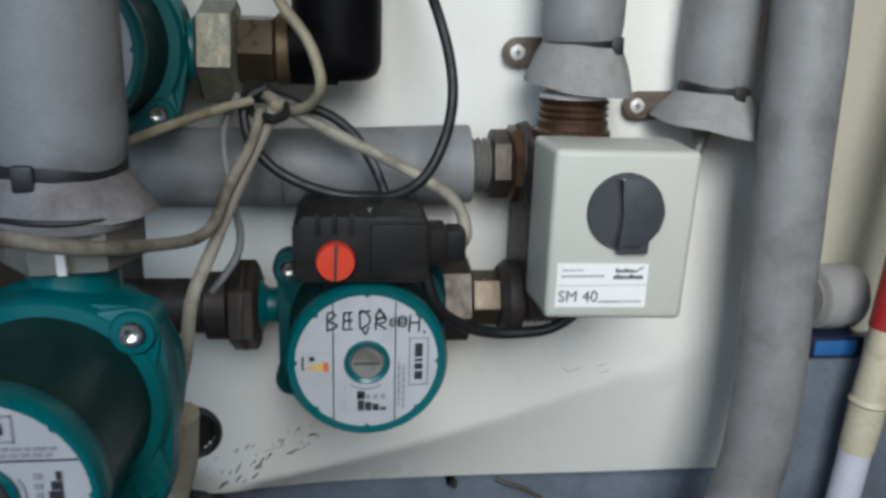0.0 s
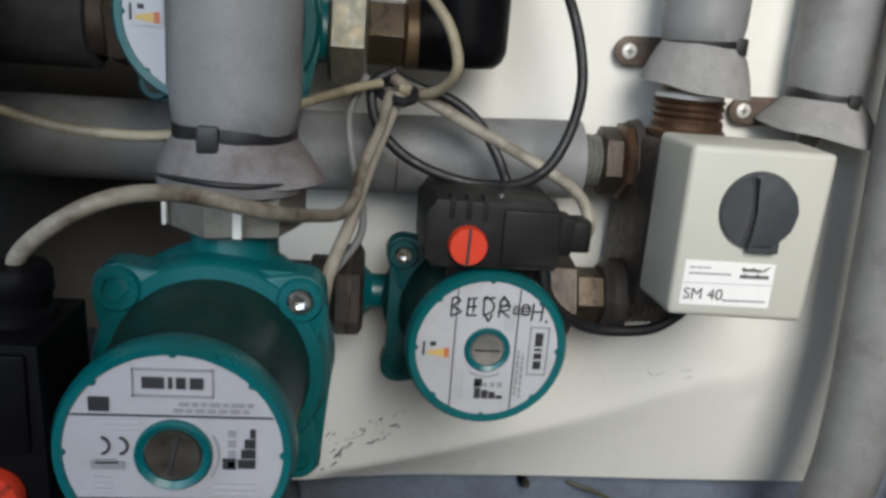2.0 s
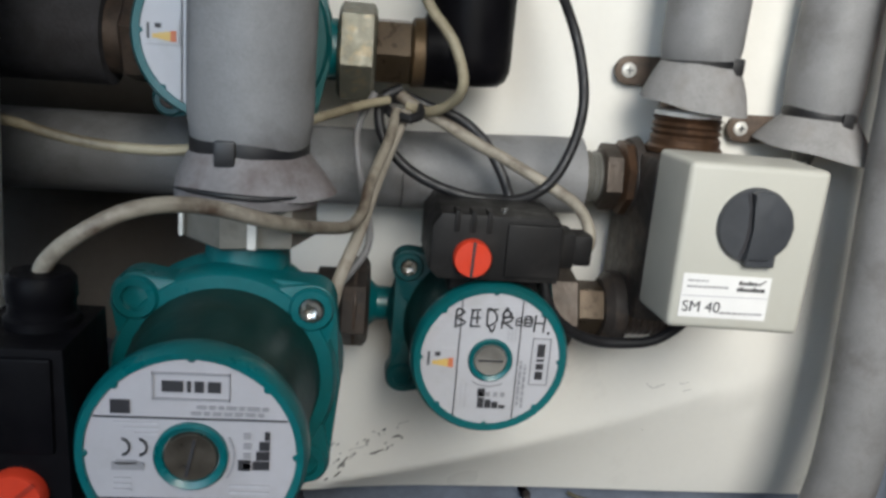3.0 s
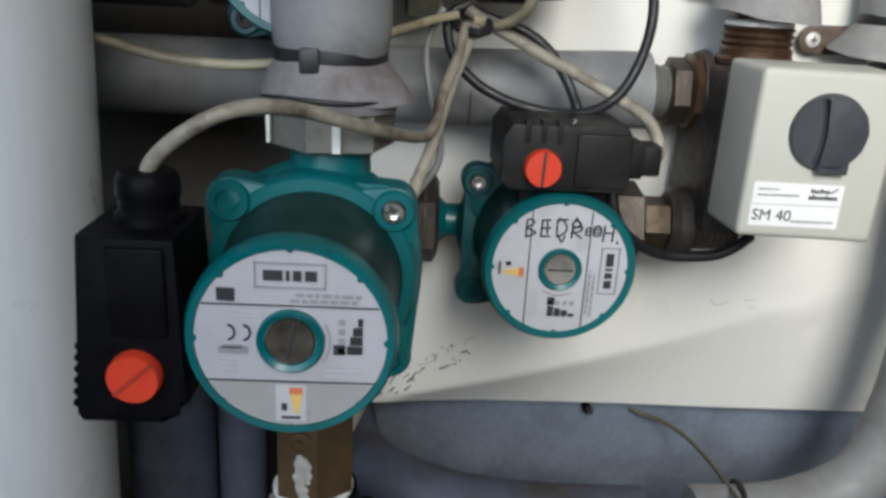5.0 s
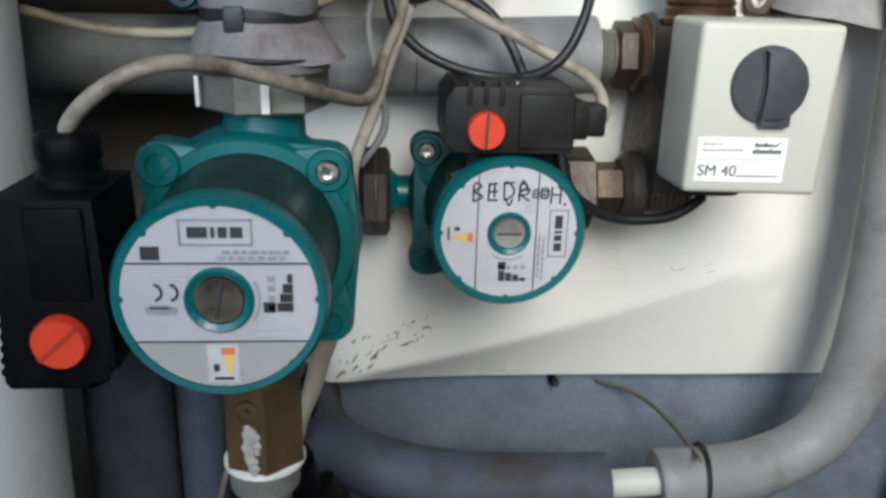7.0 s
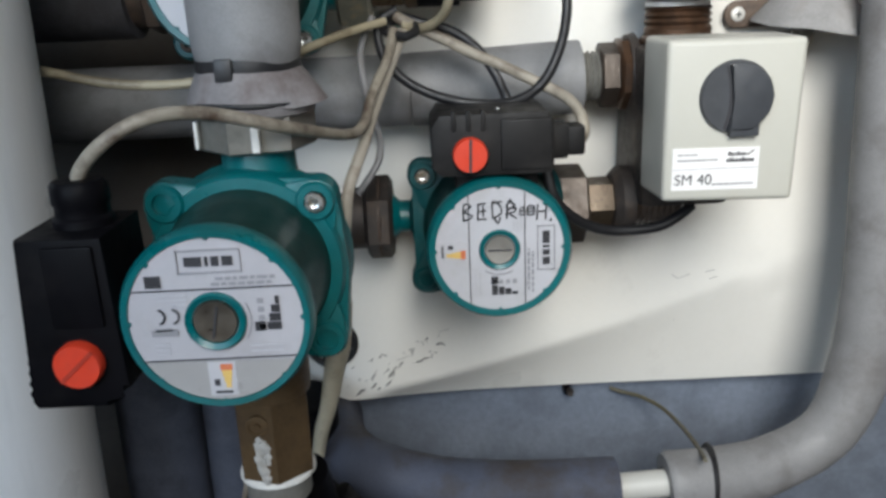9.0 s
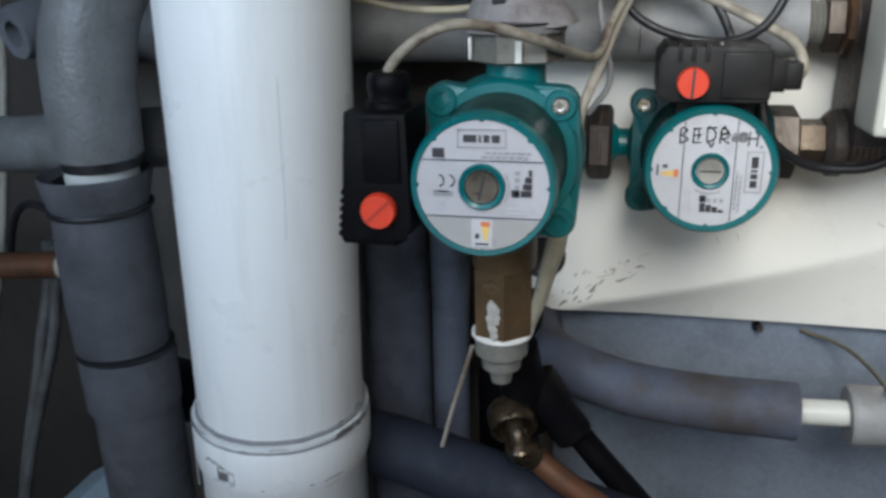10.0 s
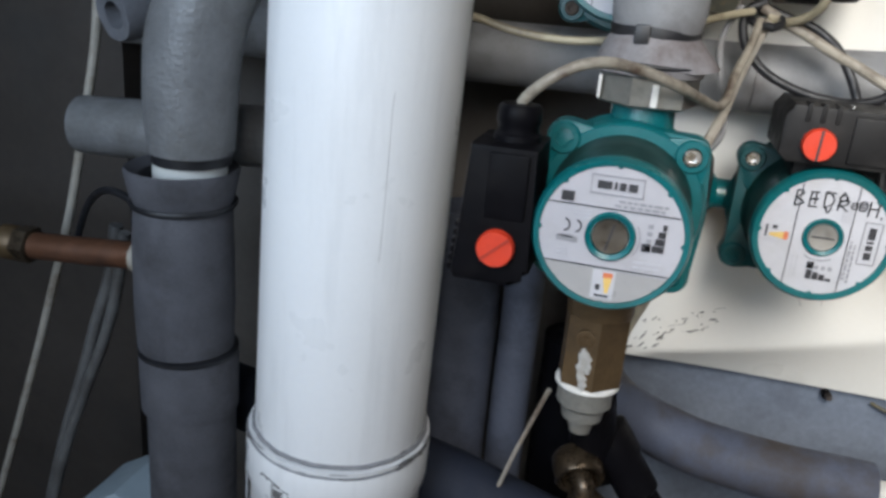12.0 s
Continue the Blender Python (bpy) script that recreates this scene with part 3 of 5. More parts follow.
def pump(label, centre, r, inner, depth, flange, bolts, turn, seed, flange_mat=TEAL, ears=False, full=True, hub=1.0):
    """A wet-rotor heating pump: centre of its round face, face radius, depth from face to flange, flange half size."""
    x, y, z = centre
    rng = random.Random(seed)
    top = thing("circulation_pump", (x, y + depth + 0.03, z - r), label, "pump", "heating circulation pumps")
    # motor can, ribbed flare towards the flange
    part("motor_can", lathe(bmesh.new(), centre, Y, [(r * 0.93, 0.006), (r * 0.94, depth * 0.35), (r * 0.965, depth * 0.75), (r * 1.01, depth * 0.95), (r * 1.05, depth)], 48), MOTOR, top, "dusty dark green motor can")
    # rim: twelve-sided soft outer edge
    rim = lathe(bmesh.new(), centre, Y, [(r * (inner - 0.012), 0.0012), (r * inner, -0.0012), (r * 0.955, -0.0016), (r * 0.995, 0.002), (r * 1.0, 0.008), (r * 0.97, 0.012), (r * 0.88, 0.012)], 48)
    part("rim", rim, TEAL, top, "teal enamelled rim")
    face = part("label_disc", lathe(bmesh.new(), centre, Y, [(r * (inner - 0.004), 0.0), (r * (inner - 0.004), 0.010)], 64), PAPER_DUST_SHADE if full else PAPER, top, "round white printed label")
    # small notches of the rim over the label
    for a in range(0, 360, 45):
        px, pz = x + r * inner * math.cos(radians(a + turn)), z + r * inner * math.sin(radians(a + turn))
        part("rim_lug", lathe(bmesh.new(), (px, y + 0.004, pz), -Y, [(r * 0.036, 0), (r * 0.036, 0.0044), (r * 0.022, 0.0050)], 12), TEAL, top)
    nameplate(face, centre, r * inner, turn, rng, full)
    part("hub_ring", lathe(bmesh.new(), (x, y + 0.002, z), -Y, [(r * 0.325 * hub, 0), (r * 0.32 * hub, 0.004), (r * 0.30 * hub, 0.005), (r * 0.245 * hub, 0.0035), (r * 0.24 * hub, 0.001)], 36), TEAL, top, "teal collar")
    cap = bmesh.new()
    lathe(cap, (x, y + 0.002, z), -Y, [(r * 0.235 * hub, 0), (r * 0.235 * hub, 0.0030), (r * 0.22 * hub, 0.0042), (r * 0.06, 0.0038)], 32)
    vent = part("vent_screw", cap, HUB_DARK if full else HUB, top, "slotted metal vent screw")
    a = radians(turn + (78 if full else 90))
    c, s = math.cos(a) * r * 0.18 * hub, math.sin(a) * r * 0.18 * hub
    n, m = -math.sin(a) * 0.0006, math.cos(a) * 0.0006
    part("slot", prism(bmesh.new(), [(x + c + n, z + s + m), (x + c - n, z + s - m), (x - c - n, z - s - m), (x - c + n, z - s + m)], y - 0.0028, y - 0.0016), INK, vent)
    # flange with its lugs
    if ears:
        bm = lathe(bmesh.new(), (x, y + depth - 0.004, z), Y, [(r * 1.14, 0), (r * 1.185, 0.003), (r * 1.185, 0.018), (r * 1.1, 0.022)], 56)
        side = [(x + bx, z + bz, 0.0115) for bx, bz in bolts if bx > 0]
        prism(bm, hull([(x, z, r * 1.12), (x + r * 0.16, z - r * 0.05, r * 1.06)] + side, 28)[::-1], y + depth + 0.001, y + depth + 0.017, 0.003)
    else:
        bm = prism(bmesh.new(), hull([(x, z, r * 1.08)] + [(x + bx, z + bz, 0.0085) for bx, bz in bolts], 28)[::-1], y + depth - 0.002, y + depth + 0.016, 0.003)
    plate = part("flange", bm, flange_mat, top, "cast flange")
    for bx, bz in bolts:
        bm = prism(bmesh.new(), hull([(x + bx, z + bz, 0.0118), (x + bx * 0.70, z + bz * 0.70, 0.0215)], 28)[::-1], y + depth - 0.003, y + depth + 0.014, 0.002)
        lathe(bm, (x + bx, y + depth + 0.004, z + bz), -Y, [(0.0112, 0), (0.0108, 0.008), (0.0096, 0.0098), (0.0062, 0.0098), (0.0058, 0.006)], 24)
        part("bolt_lug", bm, flange_mat, plate)
    for k, (bx, bz) in enumerate(bolts):
        if flange[k]:
            bm = lathe(bmesh.new(), (x + bx, y + depth + 0.002, z + bz), -Y, [(0.0058, 0), (0.0058, 0.0090), (0.0050, 0.0100), (0.0030, 0.0100), (0.0028, 0.006)], 20)
            part("bolt", bm, STEEL if flange[k] == 1 else RUST, top, "steel socket-head bolt")
        else:
            part("bolt", lathe(bmesh.new(), (x + bx, y + depth + 0.002, z + bz), -Y, [(0.0048, 0), (0.0048, 0.0035), (0.002, 0.0035), (0.002, 0.001)], 12), TEAL_DARK, top)
    # volute behind the flange
    part("volute", lathe(bmesh.new(), (x, y + depth + 0.014, z), Y, [(r * 1.14, 0), (r * 1.24, 0.010), (r * 1.16, 0.030), (r * 0.8, 0.042)], 40), flange_mat, top, "cast pump housing")
    return top


def knob(parent, centre, r, turn, seg=28, shallow=False):
    x, y, z = centre
    dial = part("speed_knob", lathe(bmesh.new(), (x, y + 0.004, z), -Y, [(r, 0), (r, 0.006), (r * 0.93, 0.0075)], seg), ORANGE, parent, "orange-red speed knob with a slot")
    c, s = math.cos(radians(turn)) * r * 0.95, math.sin(radians(turn)) * r * 0.95
    n, m = -math.sin(radians(turn)) * 0.0009, math.cos(radians(turn)) * 0.0009
    part("slot", prism(bmesh.new(), [(x + c + n, z + s + m), (x + c - n, z + s - m), (x - c - n, z - s - m), (x - c + n, z - s + m)], y - 0.0041, y - 0.0030), ORANGE_SLOT if shallow else INK, dial)


# the smaller pump, with a room name written on it by hand
P1 = (-0.0008, -0.178, 1.2018)
pump_bedroom = pump("teal circulation pump with a handwritten white label", P1, 0.0522, 0.875, 0.070, (1, 0, 0, 0), [(-0.0525, 0.041), (-0.0525, -0.044), (0.0330, -0.034), (0.0330, 0.034)], -90, 3, TEAL_DARK, full=False, hub=0.87)
tb = bmesh.new()
prism(tb, [(-0.046, 1.262), (-0.040, 1.256), (0.036, 1.256), (0.0375, 1.262), (0.0375, 1.291), (0.033, 1.2985), (-0.040, 1.2985), (-0.046, 1.290)][::-1], -0.183, -0.110, 0.003)
terminal = part("terminal_box", tb, BLACK_DUSTY, pump_bedroom, "black plastic terminal box")
tb = bmesh.new()
box(tb, (0.001, -0.1855, 1.260), (0.0355, -0.180, 1.294), 0.0015)
part("cover_plate", tb, BLACK_DUSTY, terminal)
tb = bmesh.new()
box(tb, (-0.030, -0.160, 1.236), (0.030, -0.115, 1.258), 0.004)
part("terminal_neck", tb, BLACK_DUSTY, terminal)
for px in (-0.032, -0.022, -0.012):
    part("rib", box(bmesh.new(), (px, -0.1845, 1.2870), (px + 0.003, -0.170, 1.3005), 0.0008), BLACK_DUSTY, terminal)
part("cover_screw", lathe(bmesh.new(), (0.001, -0.168, 1.297), Z, [(0.0022, 0), (0.0022, 0.003)], 10), STEEL, terminal)
gl = box(bmesh.new(), (0.036, -0.166, 1.262), (0.050, -0.140, 1.286), 0.002)
box(gl, (0.049, -0.164, 1.2635), (0.0625, -0.142, 1.2845), 0.003)
part("cable_gland", gl, BLACK_DUSTY, terminal, "black square cable gland")
knob(pump_bedroom, (-0.020, -0.187, 1.2715), 0.0118, 88)
# handwritten room name over the label, letter by letter, in uneven pen strokes
WRITING = (
    (-0.0295, 1.2235, 0.0120, (((0.05, 0), (0.1, 1), (0.55, 0.86), (0.12, 0.55), (0.62, 0.28), (0.05, 0)),)),
    (-0.0185, 1.2240, 0.0118, (((0.05, 0.05), (0.1, 1)), ((0.0, 0.95), (0.6, 1.0)), ((0.0, 0.5), (0.62, 0.55)), ((0.0, 0.03), (0.62, 0.05)), ((0.42, 0.2), (0.4, 0.9)))),
    (-0.0075, 1.2245, 0.0122, (((0.1, 0), (0.12, 1), (0.6, 0.72), (0.62, 0.3), (0.1, 0)), ((0.0, 0.9), (0.7, 1.0)), ((0.25, 0.0), (0.42, -0.3), (0.6, 0.1)))),
    (0.0035, 1.2240, 0.0108, (((0.1, 0), (0.2, 1.05), (0.7, 0.9), (0.15, 0.5), (0.8, 0.0)), ((0.35, 1.3), (0.75, 0.55), (0.0, 0.3)), ((0.35, 1.3), (0.1, 0.75), (0.85, 0.7)))),
    (0.0140, 1.2250, 0.0085, (((0.1, 0.2), (0.15, 0.7), (0.5, 0.75), (0.5, 0.2), (0.1, 0.2)), ((0.2, 0.45), (0.45, 0.5)))),
    (0.0202, 1.2255, 0.0090, (((0.05, 0.1), (0.1, 0.75), (0.6, 0.75), (0.6, 0.1), (0.05, 0.1)), ((0.1, 0.3), (0.55, 0.35)), ((0.1, 0.55), (0.55, 0.6)))),
    (0.0275, 1.2225, 0.0118, (((0.05, 0), (0.1, 0.95)), ((0.05, 0.5), (0.65, 0.5)), ((0.62, 0.0), (0.68, 0.95)))),
    (0.0375, 1.2205, 0.0060, (((0.2, 0.4), (0.25, 0.1)),)),
)
for px, pz, size, strokes in WRITING:
    px, letter = 0.004 + (px - 0.004) * 0.9, bmesh.new()
    for stroke in strokes:
        tube(letter, [(px + size * 0.9 * u, P1[1] - 0.0007, pz + size * v) for u, v in stroke], 0.00062, 6, 0.0015)
    part("handwriting", letter, INK, pump_bedroom)

# pipe unions left and right of that pump
AXIS1 = -0.062
u = thing("pipe_union", (-0.09, AXIS1, 1.166), "black hexagonal union nut beside the teal pump", "pipe fitting")
part("nut", hexnut(bmesh.new(), (-0.1025, AXIS1, 1.1985), X, 0.0355, 0.0235, 0.15, spin=0.42), DARK_IRON, u, "brown-black hexagonal union nut")
part("washer", lathe(bmesh.new(), (-0.0915, AXIS1, 1.1985), X, [(0.031, 0), (0.0345, 0.0006), (0.0345, 0.0022), (0.031, 0.003)], 24), RUST, u)
part("neck", lathe(bmesh.new(), (-0.079, AXIS1, 1.1985), X, [(0.019, 0), (0.0135, 0.006), (0.0135, 0.03), (0.02, 0.045)], 24), TEAL, u, "teal cast neck")
part("tailpiece", lathe(bmesh.new(), (-0.102, AXIS1, 1.1985), -X, [(0.026, 0), (0.026, 0.016), (0.021, 0.018), (0.021, 0.12)], 28), DARK_IRON, u, "dark rusty pipe tail")
u = thing("pipe_union", (0.07, AXIS1, 1.17), "brown brass union with a hexagonal nut and collar", "pipe fitting")
part("nut", hexnut(bmesh.new(), (0.050, AXIS1, 1.203), X, 0.0335, 0.032, spin=0.15), NUT_BROWN, u, "large dull bronze nut")
part("hexagon", hexnut(bmesh.new(), (0.082, AXIS1, 1.203), X, 0.0215, 0.023, spin=0.1), BRASS, u, "brass hexagon")
part("collar", lathe(bmesh.new(), (0.105, AXIS1, 1.203), X, [(0.0225, 0), (0.024, 0.002), (0.024, 0.007), (0.0205, 0.009)] + [(rr, 0.009 + h) for rr, h in threads(0.0205, 0.045, 9)], 28), RUST, u, "rusty threaded collar")

# the larger pump below its riser
P2 = (-0.1512, -0.365, 1.2330)
pump_main = pump("larger teal circulation pump with a white label", P2, 0.0457, 0.895, 0.076, (0, 1, 0, 0), [(-0.0405, 0.0395), (0.0405, 0.0375), (0.0405, -0.0435), (-0.0405, -0.0435)], 0, 8, TEAL, ears=True, hub=0.98)
tb = bmesh.new()
prism(tb, [(-0.2425, 1.1960), (-0.2400, 1.1925), (-0.206, 1.1925), (-0.200, 1.200), (-0.195, 1.2020), (-0.197, 1.2765), (-0.2365, 1.2765)][::-1], -0.368, -0.318, 0.003)
terminal = part("terminal_box", tb, BLACK, pump_main, "black plastic terminal box")
part("cover_plate", box(bmesh.new(), (-0.2245, -0.3700, 1.234), (-0.201, -0.366, 1.273), 0.0015), BLACK, terminal)
for k in range(6):
    part("rib", lathe(bmesh.new(), (-0.2445 + 0.0006 * k, -0.360, 1.197 + 0.0055 * k), Y, [(0.0022, 0), (0.0022, 0.05)], 10), BLACK, terminal)
part("cable_gland", lathe(bmesh.new(), (-0.2145, -0.340, 1.275), Z, [(0.0148, 0), (0.0144, 0.005), (0.0128, 0.0065), (0.0126, 0.011), (0.0136, 0.0125), (0.0132, 0.0205), (0.0115, 0.0228), (0.006, 0.0232)], 12), BLACK, terminal, "black ribbed cable gland")
knob(pump_main, (-0.2155, -0.3705, 1.2165), 0.0113, 42, shallow=True)
part("inlet_neck", lathe(bmesh.new(), (-0.1455, -0.258, 1.262), Z, [(0.026, 0), (0.0215, 0.018), (0.0205, 0.034), (0.024, 0.036)], 28), TEAL, pump_main, "teal cast inlet")
part("outlet_neck", lathe(bmesh.new(), (-0.1500, -0.258, 1.205), -Z, [(0.026, 0), (0.023, 0.016), (0.024, 0.03)], 28), TEAL_DARK, pump_main)

# third pump, half hidden behind the riser
P3 = (-0.176, -0.172, 1.3915)
pump_upper = pump("teal circulation pump half hidden behind a grey pipe", P3, 0.0505, 0.88, 0.066, (2, 2, 1, 2), [(-0.043, 0.043), (0.043, 0.043), (0.042, -0.0435), (-0.042, -0.0435)], -90, 11, TEAL, ears=True, full=False)
AXIS3 = -0.078
u = thing("pipe_union", (-0.10, AXIS3, 1.36), "flaking galvanised union nut with brass tail", "pipe fitting")
part("neck", lathe(bmesh.new(), (-0.135, AXIS3, 1.388), X, [(0.026, 0), (0.021, 0.012), (0.021, 0.026)], 28), TEAL, u, "teal pump outlet")
part("nut", hexnut(bmesh.new(), (-0.111, AXIS3, 1.388), X, 0.0345, 0.026, spin=0.26), GALV, u, "flaking galvanised nut")
part("hexagon", hexnut(bmesh.new(), (-0.086, AXIS3, 1.390), X, 0.0235, 0.026, spin=0.1), BRASS, u, "brass hexagon")
part("collar", lathe(bmesh.new(), (-0.061, AXIS3, 1.390), X, [(0.021, 0), (0.024, 0.002), (0.024, 0.010), (0.021, 0.012), (0.022, 0.02)], 28), BRONZE, u)
el = bmesh.new()
lathe(el, (-0.0195, -0.078, 1.3700), Z, [(0.012, 0), (0.022, 0.001), (0.0275, 0.005), (0.0302, 0.012), (0.0305, 0.02), (0.0305, 0.10), (0.0305, 0.33)], 36, wobble=0.01)
lathe(el, (-0.053, -0.078, 1.392), X, [(0.021, 0), (0.0255, 0.002), (0.0255, 0.034)], 32)
solid("elbow_pipe", el, BLACK, "black insulated elbow pipe turning upwards", "pipe", (-0.008, -0.078, 1.38))
u = thing("pipe_union", (-0.235, AXIS3, 1.355), "rusty union on the intake of the upper pump", "pipe fitting")
part("nut", hexnut(bmesh.new(), (-0.226, AXIS3, 1.386), -X, 0.033, 0.026, spin=0.2), RUST, u)
part("collar", lathe(bmesh.new(), (-0.251, AXIS3, 1.386), -X, [(0.026, 0), (0.026, 0.014), (0.022, 0.016)], 28), RUST, u, "rusty collar")

# ---------------------------------------------------------------- insulated pipes


def insulated(name, points, r, label, mat=FOAM, wobble=0.018, seg=36, step=0.012, group=""):
    bm = tube(bmesh.new(), points, r, seg, step, wobble)
    base = Vector(min(points, key=lambda p: p[2]))
    return solid(name, bm, mat, label, "pipe", base, group)


def flare(bm, origin, r0, r1, h, seed, lean=0.0, flap=0.0):
    """A torn skirt of foam: wide, uneven foot, closing towards the tie above it."""
    rng = random.Random(seed)
    o = Vector(origin)
    seg, rows = 40, 7
    rings = []
    for k in range(rows):
        f = k / (rows - 1)
        ring = []
        for i in range(seg):
            a = 2 * math.pi * i / seg
            r = (r0 + (r1 - r0) * f ** 1.3) * (1 + 0.05 * noise.noise(Vector((math.cos(a) * 1.5 + seed, math.sin(a) * 1.5, f * 1.5))))
            tip = math.exp(-(((a + 0.25 + math.pi) % (2 * math.pi) - math.pi) / 0.42) ** 2)
            r += flap * tip * (1 - f) ** 1.2
            dz = (1 - f) * (flap * 0.1 * tip + 0.0035 * noise.noise(Vector((math.cos(a) * 1.3, math.sin(a) * 1.3, seed))) + lean * math.cos(a) + 0.005 * math.sin(a))
            ring.append(bm.verts.new(o + Vector((r * math.cos(a), r * math.sin(a), h * f + dz))))
        rings.append(ring)
    lip = [bm.verts.new(vert.co + (o - vert.co).normalized() * 0.008) for vert in rings[0]]
    deep = [bm.verts.new(Vector(((vert.co.x - o.x) * 0.72 + o.x, (vert.co.y - o.y) * 0.72 + o.y, o.z + h * 0.6))) for vert in rings[0]]
    rings = [deep, lip] + rings
    for p, q in zip(rings, rings[1:]):
        for i in range(seg):
            bm.faces.new((p[i], p[(i + 1) % seg], q[(i + 1) % seg], q[i]))
    bm.faces.new(rings[-1])
    return bm


def tie(parent, centre, r, knot_angle, tilt=0.0, w=0.0066, knotted=True):
    """A black tie drawn tight round a pipe, with its knot."""
    cx, cy, cz = centre
    ring = bmesh.new()
    n, h = 40, w * 0.62
    rows = []
    for dr, dz in ((-0.0012, -h), (0.0012, -h), (0.0019, -h * 0.5), (0.0019, h * 0.5), (0.0012, h), (-0.0012, h)):
        rows.append([ring.verts.new((cx + (r + dr) * math.cos(2 * math.pi * k / n), cy + (r + dr) * math.sin(2 * math.pi * k / n),
                                     cz + dz + tilt * math.cos(2 * math.pi * k / n) + 0.0006 * math.sin(4 * math.pi * k / n))) for k in range(n)])
    for p, q in zip(rows, rows[1:] + rows[:1]):
        for k in range(n):
            ring.faces.new((p[k], p[(k + 1) % n], q[(k + 1) % n], q[k]))
    band = part("tie", ring, RUBBER, parent, "black tie")
    if not knotted:
        return
    a = radians(knot_angle)
    k = bmesh.new()
    kx, ky, kz = cx + (r + 0.002) * math.cos(a), cy + (r + 0.002) * math.sin(a), cz + tilt * math.cos(a)
    box(k, (kx - 0.0048, ky - 0.0030, kz - 0.0072), (kx + 0.0048, ky + 0.0030, kz + 0.0048), 0.0014)
    part("knot", k, RUBBER, band)


def riser(label, x, y, r, z_tie, z_foot, r_foot, seed, knot_angle, lean=0.0, bend=(0.0, 0.0), slant=0.0, skirt=FOAM_CUT, flap=0.0):
    top = thing("insulated_riser", (x, y, z_foot), label, "pipe", "insulated risers")
    bm = tube(bmesh.new(), [(x, y, z_tie - 0.002), (x + bend[0] * 0.1, y, z_tie + 0.012), (x + bend[0] * 0.3, y, z_tie + 0.1), (x + bend[0], y, z_tie + 0.22), (x + bend[1], y, 1.75)],
              lambda s: r * (0.87 + 0.13 * min(1, s * 17) ** 0.7), 40, 0.010, 0.03)
    part("foam_sleeve", bm, FOAM, top, "grey foam sleeve")
    part("foam_skirt", flare(bmesh.new(), (x, y, z_foot), r_foot, r * 0.90, z_tie - z_foot, seed, lean, flap), skirt, top, "torn foam skirt")
    tie(top, (x, y, z_tie), r * 0.895, knot_angle, slant, 0.0088 if flap else 0.0072)
    return top


thick = riser("thick grey foam-insulated riser tied above the large pump", -0.1455, -0.258, 0.0302, 1.3420, 1.3240, 0.0365, 3, -105, -0.001, skirt=FOAM_SCUFFED, flap=0.0085)
slit = bmesh.new()
tube(slit, [(-0.1455 + 0.0362 * math.cos(radians(a)), -0.258 + 0.0362 * math.sin(radians(a)), 1.3205 + 0.0016 * math.sin(radians(a * 2)) + 0.00003 * (a + 160)) for a in range(-160, -24, 8)], lambda q: 0.0004 + 0.0011 * math.sin(math.pi * q), 8)
part("torn_slit", slit, RUBBER, thick, "dark torn slit under the foam flap")
lower = bmesh.new()
lathe(lower, (-0.1455, -0.258, 1.3145), Z, [(0.0315, 0), (0.0352, 0.0015), (0.0358, 0.006), (0.0320, 0.009)], 36, wobble=0.05)
part("foam_end", lower, FOAM_SCUFFED, thick, "ragged lower end of the foam")
riser("grey foam-insulated riser tied above the copper union", 0.157, -0.063, 0.0300, 1.4010, 1.3690, 0.0405, 5, -48, -0.0045, (-0.004, 0.0), -0.002)
riser("grey foam-insulated riser tied beside the copper union", 0.2765, -0.033, 0.0303, 1.3660, 1.3390, 0.0470, 8, -75, -0.005, (0.006, 0.012), -0.002)

u = thing("pipe_union", (-0.1445, -0.258, 1.294), "grey malleable iron union nut above the large pump", "pipe fitting")
part("nut", hexnut(bmesh.new(), (-0.1445, -0.258, 1.2955), Z, 0.0330, 0.030, 0.08, spin=0.22, up=Y), ZINC, u)
part("sleeve", lathe(bmesh.new(), (-0.1445, -0.258, 1.325), Z, [(0.026, 0), (0.024, 0.012)], 28), ZINC, u)
part("paint_streak", box(bmesh.new(), (-0.1418, -0.2915, 1.2975), (-0.1375, -0.2860, 1.3115), 0.0008), WHITE_PAINT, u, "white paint streak")
part("paint_streak", box(bmesh.new(), (-0.1765, -0.2735, 1.2980), (-0.1745, -0.268, 1.3130), 0.0006), WHITE_PAINT, u, "white paint streak")

# bronze valve below the large pump
v = thing("brass_valve", (-0.1525, -0.262, 1.05), "dull bronze valve with white paint drips under the pump", "valve")
part("body", lathe(bmesh.new(), (-0.1525, -0.262, 1.185), -Z, [(0.0235, 0), (0.0262, 0.004), (0.0262, 0.012), (0.0244, 0.016), (0.0244, 0.036), (0.0238, 0.040)], 32), BRONZE, v)
part("hexagon", hexnut(bmesh.new(), (-0.1535, -0.262, 1.146), -Z, 0.0247, 0.056, 0.07, spin=0.35, up=Y), BRONZE, v)
part("emblem", lathe(bmesh.new(), (-0.1590, -0.2832, 1.1315), -Y, [(0.0068, 0), (0.0068, 0.003), (0.0050, 0.0032), (0.0045, 0.002), (0.0022, 0.002), (0.0018, 0.0034)], 20), BRONZE, v, "cast round emblem")
part("sealing_ring", lathe(bmesh.new(), (-0.1540, -0.262, 1.091), -Z, [(0.0215, 0), (0.0240, 0.0014), (0.0240, 0.0036), (0.0205, 0.0050)], 32), WHITE_PAINT, v, "white sealing ring")
